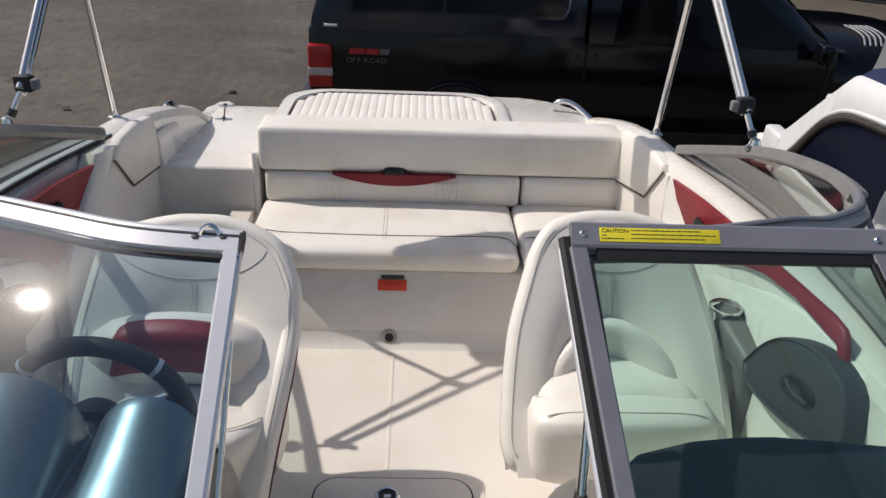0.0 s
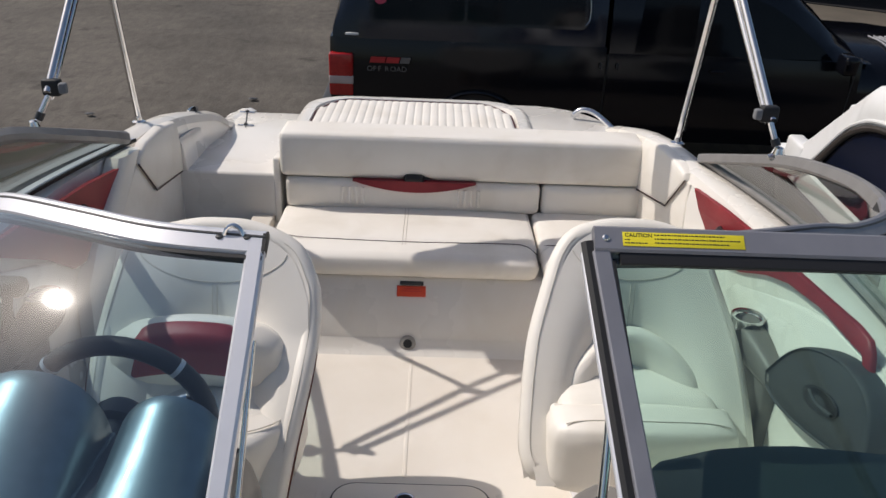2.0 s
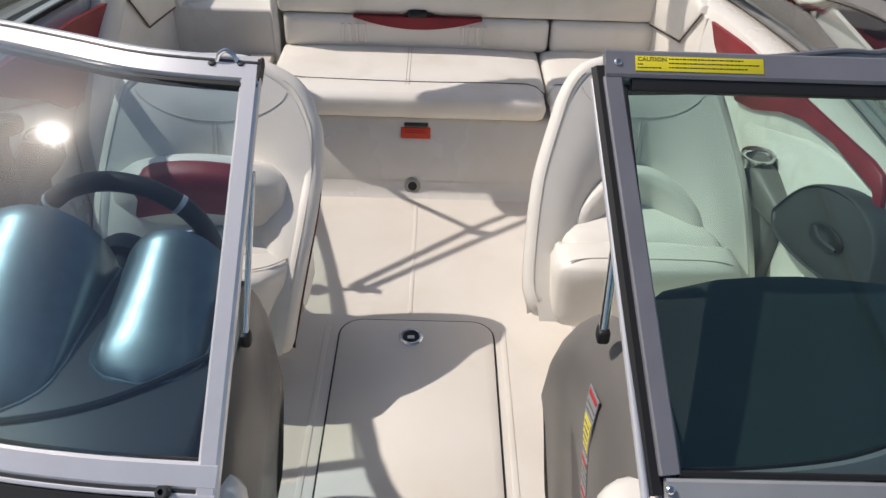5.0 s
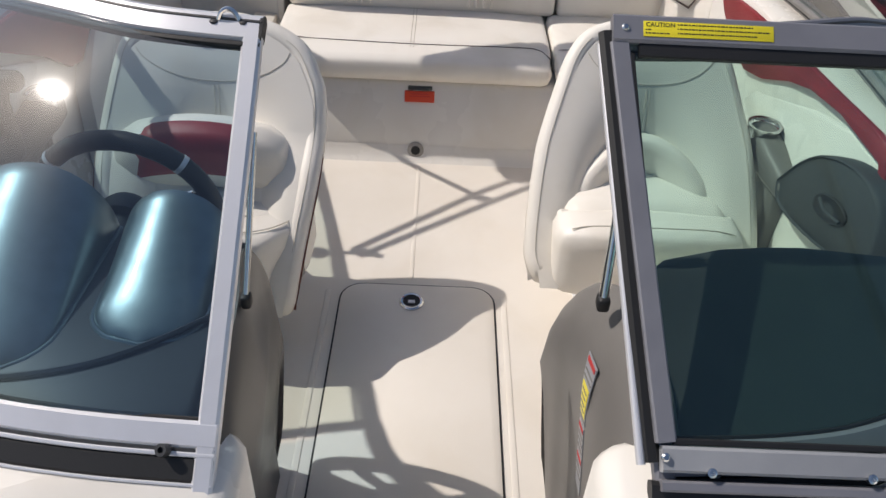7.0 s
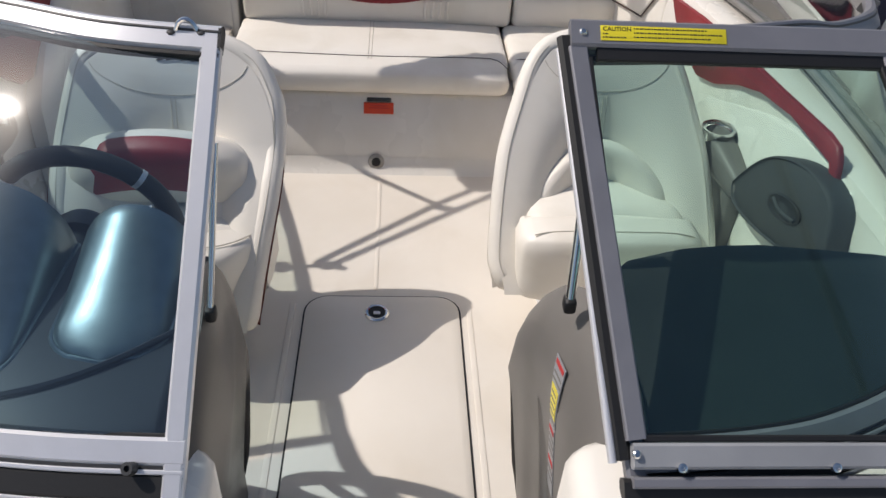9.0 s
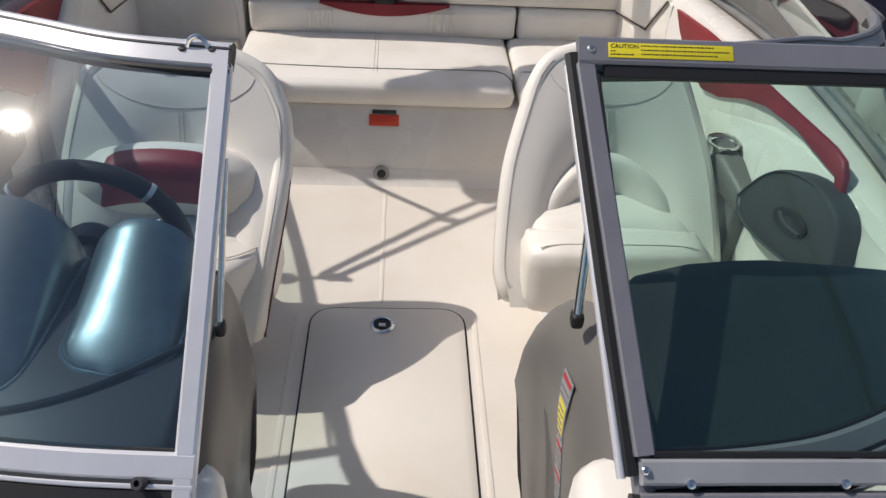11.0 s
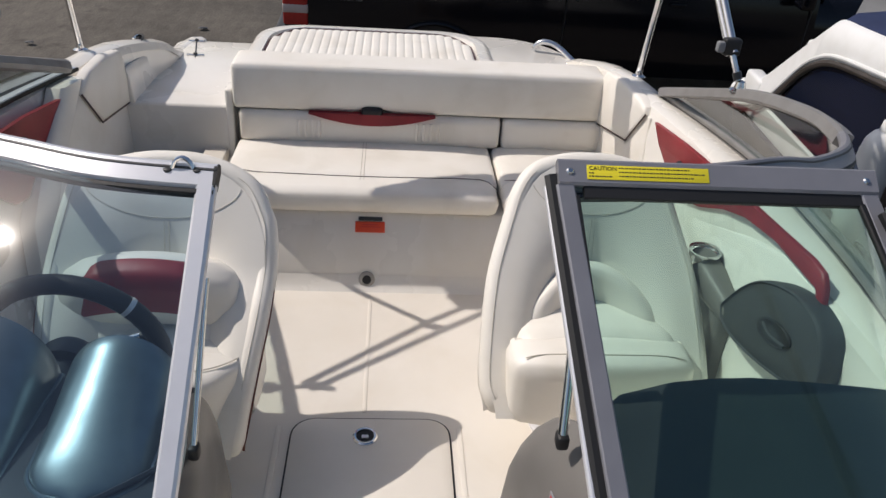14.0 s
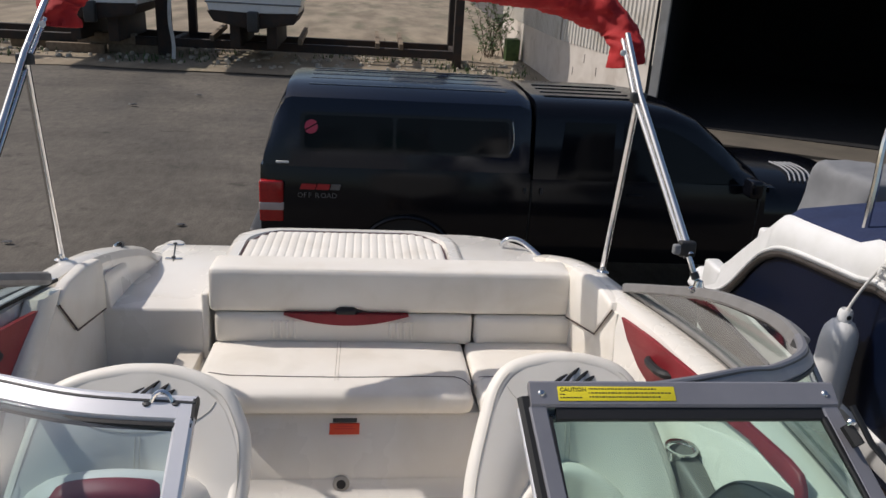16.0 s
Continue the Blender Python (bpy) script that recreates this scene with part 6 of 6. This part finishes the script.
    tube(bm, spline([(2.02, 3.22, 2.33), (2.03, 3.24, 2.5), (2.06, 3.28, 2.75), (2.2, 3.3, 2.95)], 6), 0.014, 8)
    part("rail", bm, CHROME, nb, "stainless rail")
    bm = B()
    rbox(bm, 2.75, 3.40, 4.42, 5.3, 1.50, 1.63, 0.03, 2)
    part("swim_platform", bm, WHITE, nb)
    mo = thing("outboard_motor", "outboard motor under a grey canvas cover", "outboard motor", (3.0, 4.85, 1.62), frame_m=LEVEL)

    def lump(x, y, z):
        k = (z - 1.7) / 0.5
        return x + 0.03 * noise.noise(Vector((x, y, z)) * 5) + 0.03 * k, y + 0.03 * noise.noise(Vector((y, z, x)) * 5) - 0.05 * k, z + 0.025 * noise.noise(Vector((z, x, y)) * 4) + 0.012 * noise.noise(Vector((x, z, y)) * 14)
    bm = B()
    rbox(bm, 2.92, 3.72, 4.6, 5.2, 1.62, 2.15, 0.05, 14, lump)
    part("cover", bm, GREYCOVER, mo)
    for k in range(3):
        bm = B()
        rbox(bm, 2.94 + 0.05 * k, 2.975 + 0.05 * k, 4.575, 4.62, 1.86, 1.95, 0.004, 1)
        part("print_bar", bm, LABELWHITE, mo)
    f = thing("fender", "white inflatable boat fender hung on a rope", "fender", (1.79, 2.88, 1.76), frame_m=LEVEL)
    fx, fy = 1.80, 2.90
    bm = B()
    lathe(bm, [(0.02, 1.62), (0.044, 1.635), (0.061, 1.68), (0.066, 1.75), (0.066, 2.00), (0.060, 2.045), (0.042, 2.075), (0.027, 2.085), (0.025, 2.12), (0.018, 2.13), (0.008, 2.12)], (fx, fy, 0), 22)
    body = part("body", bm, WHITE, f)
    bm = B()
    tube(bm, [(fx - 0.001, fy - 0.0275, 2.106), (fx - 0.001, fy + 0.0275, 2.106)], 0.009, 10)
    part("eye_hole", bm, CHAR, body, "dark rope hole")
    bm = B()
    pts = spline([(fx, fy, 2.11), (fx + 0.02, fy + 0.0, 2.17), (fx + 0.05, fy - 0.01, 2.25), (fx + 0.09, fy - 0.02, 2.32), (fx + 0.14, fy - 0.06, 2.37), (fx + 0.26, fy - 0.2, 2.40)], 6)
    tube(bm, pts, 0.0055, 8)
    part("rope", bm, ROPE, f, "white rope")
    bm = B()
    rnd = random.Random(3)
    tube(bm, spline([(fx + 0.08 + rnd.uniform(-0.03, 0.05), fy - 0.07 + rnd.uniform(-0.03, 0.03), 2.32 + rnd.uniform(-0.06, 0.04)) for k in range(20)], 4), 0.0065, 6)
    part("knot", bm, ROPE, f, "knotted white rope")


def build_shed():
    c0, d = Vector((5.3, 21.8, 0)), Vector((0.575, -0.818, 0))
    n = Vector((-0.818, -0.575, 0))
    sh = thing("shed", "pale corrugated metal boat shed on a block base with a wide dark doorway", "shed", (7, 20, 0), kind="structure", frame_m=LEVEL)

    def wall(name, a, b, z0, z1, th, m, rib=0.0, step=0.18):
        bm = B()
        u = (b - a).normalized()
        w = Vector((u.y, -u.x, 0))
        if rib:
            L, pts, s = (b - a).length, [], 0.0
            while s < L:
                pts += [(s, 0), (s + step * 0.35, 0), (s + step * 0.5, rib), (s + step * 0.85, rib)]
                s += step
            pts = [(min(L, p), q) for p, q in pts] + [(L, 0), (L, -th), (0, -th)]
            loft(bm, [[a + u * p + w * q + Vector((0, 0, z)) for p, q in pts] for z in (z0, z1)])
        else:
            loft(bm, [[a + Vector((0, 0, z)), b + Vector((0, 0, z)), b - w * th + Vector((0, 0, z)), a - w * th + Vector((0, 0, z))] for z in (z0, z1)])
        return part(name, bm, m, sh)
    jamb = Vector((6.25, 17.1, 0))
    far = Vector((13.0, 13.7, 0))
    d = (far - jamb).normalized()
    n = Vector((d.y, -d.x, 0))
    wall("block_base", c0, jamb, 0, 1.25, 0.2, BLOCKWALL)
    wall("metal_wall", c0, jamb, 1.25, 6.0, 0.15, SHEDWALL, 0.035)
    wall("lintel", jamb, far, 4.6, 6.0, 0.15, SHEDWALL, 0.035)
    left = c0 + Vector((-0.1, 9, 0))
    wall("block_base", left, c0, 0, 1.25, 0.2, BLOCKWALL)
    wall("metal_wall", left, c0, 1.25, 6.0, 0.15, SHEDWALL, 0.035)
    deep = -n * 11
    # Inner walls and floor carry the doorway's shade as colour.
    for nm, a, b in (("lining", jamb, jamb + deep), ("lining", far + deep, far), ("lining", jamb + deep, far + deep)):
        wall(nm, a, b, 0, 6.0, 0.1, SHEDSHADE)
    bm = B()
    loft(bm, [[p + Vector((0, 0, z)) for p in (c0, far, far + deep, jamb + deep, left + Vector((6, 0, 0)), left)] for z in (6.0, 6.15)])
    part("roof", bm, SHEDWALL, sh)
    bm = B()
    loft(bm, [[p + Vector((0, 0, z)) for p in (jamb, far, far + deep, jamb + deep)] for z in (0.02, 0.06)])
    part("shed_floor", bm, SHEDSHADE, sh)
    bm = B()
    loft(bm, [[p + Vector((0, 0, z)) for p in (jamb + d * 1.2 + n * 0.05, far + n * 0.05, far + n * 1.5, jamb + d * 1.2 + n * 1.5)] for z in (0.0, 0.05)])
    part("apron", bm, APRON, sh, "dusty concrete apron")
    wall("jamb_post", jamb + n * 0.04 - d * 0.02, jamb + n * 0.04 + d * 0.16, 0, 6.0, 0.3, SHEDWALL)
    # stepped block courses
    for s, z in ((0.9, 0.45), (2.2, 0.62), (1.5, 0.85)):
        bm = B()
        e = (jamb - c0).normalized()
        a = c0 + e * s + Vector((e.y, -e.x, 0)) * 0.004
        loft(bm, [[a + Vector((0, 0, h)), a + e * 0.03 + Vector((0, 0, h)), a + e * 0.03 + Vector((0.03, 0, h)), a + Vector((0.03, 0, h))] for h in (z, z + 0.22)])
        part("crack", bm, STEEL, sh)


def build_rack():
    rk = thing("boat_rack", "black steel boat storage rack", "rack", (-1.0, 24, 0), frame_m=LEVEL)

    def beam(a, b, w=0.2, d=0.2, m=STEEL, name="beam"):
        bm = B()
        n = Vector((0, 1, 0)) if abs((Vector(b) - Vector(a)).normalized().y) < 0.9 else Vector((0, 0, 1))
        rail(bm, [a, b], n, w, d, 0.06)
        part(name, bm, m, rk)
    y0, y1 = 24.2, 26.0
    for x, y, w in ((-5.78, y0, 0.40), (-5.35, y1, 0.24), (2.75, y0, 0.26), (2.75, y1, 0.26)):
        beam((x, y, 0), (x, y, 5), w, 0.26, name="post")
    for y in (y0, y1):
        beam((-5.55, y, 0.42), (2.75, y, 0.42), 0.24, 0.2)
        beam((-13.0, y, 0.42), (-5.55, y, 0.42), 0.24, 0.2)
        beam((-13, y, 3.9), (2.75, y, 3.9), 0.24, 0.2)
        beam((-13, y, 0), (-13, y, 5), 0.26, 0.26, name="post")
    for x in (-5.55, 2.75):
        beam((x, y0, 0.42), (x, y1, 0.42), 0.2, 0.2)
    for x in (-4.4, -1.9, 0.35, 1.05):
        beam((x, y0 - 0.35, 0.62), (x, y1 + 0.2, 0.75), 0.12, 0.16, TIMBER, "bunk")
    for cx, lab, h in ((-3.05, "small white skiff on the storage rack", 1.66), (-7.3, "weathered white dinghy on the storage rack", 1.72)):
        sk = thing("skiff", lab, "boat", (cx, 25.0, 0.7), "boats on the rack", frame_m=LEVEL)
        bm, rings = B(), []
        for y, k in ((22.8, 1.0), (24.5, 1.0), (26.0, 0.9), (27.2, 0.5), (27.8, 0.05)):
            w = 1.28 * k
            rings.append([(cx - w, y, h + 0.35), (cx - w * 1.02, y, h + 0.30), (cx - w * 0.98, y, h + 0.02), (cx - w * 0.92, y, h - 0.22), (cx - w * 0.80, y, h - 0.45), (cx, y, h - 0.62), (cx + w * 0.80, y, h - 0.45), (cx + w * 0.92, y, h - 0.22), (cx + w * 0.98, y, h + 0.02), (cx + w * 1.02, y, h + 0.30), (cx + w, y, h + 0.35), (cx + w * 0.9, y, h + 0.33), (cx + w * 0.85, y, h - 0.1), (cx - w * 0.85, y, h - 0.1), (cx - w * 0.9, y, h + 0.33)])
        loft(bm, rings)
        part("hull", bm, WHITE, sk)
        bm = B()
        prism(bm, [(cx - 1.27, h + 0.36), (cx - 1.24, h + 0.02), (cx - 1.18, h - 0.16), (cx, h - 0.20), (cx + 1.18, h - 0.16), (cx + 1.24, h + 0.02), (cx + 1.27, h + 0.36), (cx + 0.35, h + 0.36), (cx + 0.28, h + 0.24), (cx - 0.28, h + 0.24), (cx - 0.35, h + 0.36)], 22.74, 22.82, "y")
        part("transom", bm, WHITE, sk)
        bm = B()
        rbox(bm, cx - 1.29, cx + 1.29, 22.72, 22.76, h + 0.02, h + 0.06, 0.01, 1)
        part("rub_strip", bm, GREYCOVER, sk)
        # Dark bottom paint, its colour also carrying the shade under the hull.
        bm, rings = B(), []
        for y, k in ((22.77, 1.0), (24.5, 1.0), (26.0, 0.9), (27.2, 0.5), (27.7, 0.05)):
            w = 1.30 * k
            rings.append([(cx - w * 0.95, y, h - 0.20), (cx - w * 0.83, y, h - 0.46), (cx, y, h - 0.65), (cx + w * 0.83, y, h - 0.46), (cx + w * 0.95, y, h - 0.20)])
        loft(bm, rings)
        part("bottom_paint_and_shade", bm, STEEL, sk, "dark bottom paint")
        bm = B()
        prism(bm, [(cx - 1.17, h - 0.17), (cx - 1.0, h - 0.42), (cx, h - 0.60), (cx + 1.0, h - 0.42), (cx + 1.17, h - 0.17), (cx, h - 0.21)], 22.745, 22.80, "y")
        part("lower_transom", bm, STEEL, sk, "dark painted lower transom")
        for dx in (-0.55, 0.45):
            bm = B()
            rbox(bm, cx + dx - 0.14, cx + dx + 0.14, 23.0, 25.8, 0.50, h - 0.46, 0.02, 1)
            part("keel_support", bm, STEEL, sk, "dark steel support under the hull")
        bm = B()
        rbox(bm, cx - 0.15, cx + 0.15, 22.5, 22.78, h - 0.7, h - 0.15, 0.05, 2)
        part("drive_leg", bm, CHAR, sk)
    # Unseen hulls above the rack, added to cast shade on the dirt.
    for cx in (-10.2, -6.3):
        sk = thing("skiff", "unseen white hull added on the rack's upper tier to cast shade", "boat", (cx, 25.0, 3.9), "boats on the rack", frame_m=LEVEL)
        bm, rings = B(), []
        for y, k in ((22.9, 1.0), (24.5, 1.0), (26.0, 0.92), (27.5, 0.6), (28.6, 0.05)):
            w = 1.3 * k
            rings.append([(cx - w, y, 4.95), (cx - w * 0.96, y, 4.5), (cx - w * 0.7, y, 4.2), (cx, y, 4.05), (cx + w * 0.7, y, 4.2), (cx + w * 0.96, y, 4.5), (cx + w, y, 4.95)])
        loft(bm, rings)
        part("hull", bm, WHITE, sk)
    # Unseen tall hull, added to shade the shed's left wall and its foot.
    big = thing("shading_hull", "unseen tall white hull added on the rack's upper tier to shade the shed", "boat", (1.7, 26.0, 3.7), "boats on the rack", frame_m=LEVEL)
    bm, rings = B(), []
    for y, k in ((22.9, 1.0), (25.0, 1.0), (26.6, 0.9), (27.6, 0.5), (28.2, 0.05)):
        rings.append([(1.8 - 1.0 * k, y, 6.2), (1.8 - 1.05 * k, y, 5.0), (1.8 - 0.9 * k, y, 4.3), (1.8, y, 3.9), (1.8 + 0.9 * k, y, 4.3), (1.8 + 1.05 * k, y, 5.0), (1.8 + 1.0 * k, y, 6.2)])
    loft(bm, rings)
    part("hull", bm, WHITE, big)
    for y in (y0, y1):
        beam((-13, y, 3.98), (2.75, y, 3.98), 0.24, 0.16)
    strap = thing("hanging_strap", "pale webbing strap hanging on the rack post", "strap", (-5.25, 23.4, 0.05), frame_m=LEVEL)
    bm = B()
    rail(bm, spline([(-5.43, 23.42, 3.0), (-5.40, 23.44, 2.0), (-5.44, 23.42, 1.1), (-5.38, 23.44, 0.5), (-5.40, 23.42, 0.02)], 6), (0, -1, 0), 0.10, 0.015)
    part("webbing", bm, ROPE, strap)
    # timbers stacked under the dinghy
    for k, (x, y, z) in enumerate(((-8.2, 24.0, 0.0), (-6.6, 24.3, 0.0), (-9.4, 24.6, 0.0), (-7.4, 24.2, 0.3))):
        bm = B()
        rbox(bm, x - 0.8, x + 0.8, y - 0.15, y + 0.15, z, z + 0.3, 0.02, 1)
        solid("timber_baulk", bm, TIMBER, "weathered timber baulk stacked under the rack", "timber", "timber baulks", frame_m=LEVEL)
    pl = thing("weed_bush", "straggly green weeds beside the shed", "plant", (4.4, 27.5, 0), frame_m=LEVEL)
    rnd = random.Random(8)
    bm = B()
    stems = []
    for k in range(26):
        a, l = rnd.uniform(0, 6.28), rnd.uniform(0.8, 2.4)
        p0 = Vector((4.4 + rnd.uniform(-0.4, 0.4), 27.4 + rnd.uniform(-0.3, 0.3), 0))
        p1 = p0 + Vector((0.35 * math.cos(a), 0.35 * math.sin(a), l * 0.6))
        p2 = p0 + Vector((0.7 * math.cos(a), 0.7 * math.sin(a), l))
        stems.append((p0, p1, p2))
        tube(bm, spline([p0, p1, p2], 3), lambda t: 0.014 * (1 - 0.7 * t), 4)
    part("stalk", bm, BARK, pl)
    bm = B()
    for p0, p1, p2 in stems:
        for j in range(26):
            t = rnd.uniform(0.15, 1)
            c = p0.lerp(p1, t * 2) if t < 0.5 else p1.lerp(p2, t * 2 - 1)
            dv = Vector((rnd.uniform(-1, 1), rnd.uniform(-1, 1), rnd.uniform(-0.3, 0.8))).normalized()
            w = dv.orthogonal().normalized() * 0.025
            L = rnd.uniform(0.08, 0.2)
            bm.faces.new([bm.verts.new(v) for v in (c, c + dv * L * 0.5 + w, c + dv * L, c + dv * L * 0.5 - w)])
    part("foliage", bm, LEAF, pl, smooth=0)
    gr = B()
    for k in range(2600):
        x, y = rnd.uniform(-14, 5), rnd.uniform(22.6, 30)
        if noise.noise(Vector((x * 0.5, y * 0.5, 1))) < 0.05:
            continue
        a, hgt = rnd.uniform(0, 6.28), rnd.uniform(0.08, 0.3)
        p = Vector((x, y, 0))
        w = Vector((math.cos(a), math.sin(a), 0)) * 0.03
        gr.faces.new([gr.verts.new(v) for v in (p - w, p + w, p + Vector((w.y * 3, w.x * 3, hgt)))])
    solid("grass_tufts", gr, LEAF, "dry green tufts of grass along the rack", "grass", kind="stuff", frame_m=LEVEL, smooth=0)
    st = B()
    for k in range(700):
        x, y = rnd.uniform(-14, 5), rnd.gauss(24.6, 1.3)
        if y < 22.3:
            continue
        r = rnd.uniform(0.03, 0.13)
        m = Matrix.Translation((x, y, r * 0.3)) @ Euler((rnd.random() * 3, rnd.random() * 3, rnd.random() * 3)).to_matrix().to_4x4() @ Matrix.Diagonal((r, r * rnd.uniform(0.6, 1), r * rnd.uniform(0.5, 0.8), 1))
        bmesh.ops.create_icosphere(st, subdivisions=1, radius=1, matrix=m)
    solid("rubble", st, CONCRETE, "pale stones and rubble under the rack", "rubble", kind="stuff", frame_m=LEVEL, smooth=0)
    bl = thing("planter_block", "green painted block beside the shed wall", "block", (4.9, 26.8, 0), frame_m=LEVEL)
    bm = B()
    rbox(bm, 4.65, 5.1, 26.5, 27.0, 0, 0.75, 0.02, 2)
    part("block", bm, LEAF, bl)


DEBRIS = [(-3.86, 8.86, 0.08), (-3.66, 18.13, 0.12), (-2.16, 9.56, 0.085), (-4.70, 16.77, 0.13)]


def build_debris():
    rnd = random.Random(11)
    for x, y, r in DEBRIS:
        bm = B()
        bmesh.ops.create_icosphere(bm, subdivisions=2, radius=1, matrix=Matrix.Translation((x, y, r * 0.22)) @ Matrix.Diagonal((r * 0.7, r * 0.42, r * 0.12, 1)))
        for v in bm.verts:
            v.co += Vector((rnd.uniform(-1, 1), rnd.uniform(-1, 1), rnd.uniform(-0.4, 0.4))) * r * 0.08
        solid("debris_lump", bm, CHAR, "small dark lump of debris on the ground", "debris", "ground debris", frame_m=LEVEL)


build_ground()
build_debris()
build_truck()
build_neighbour()
build_shed()
build_rack()
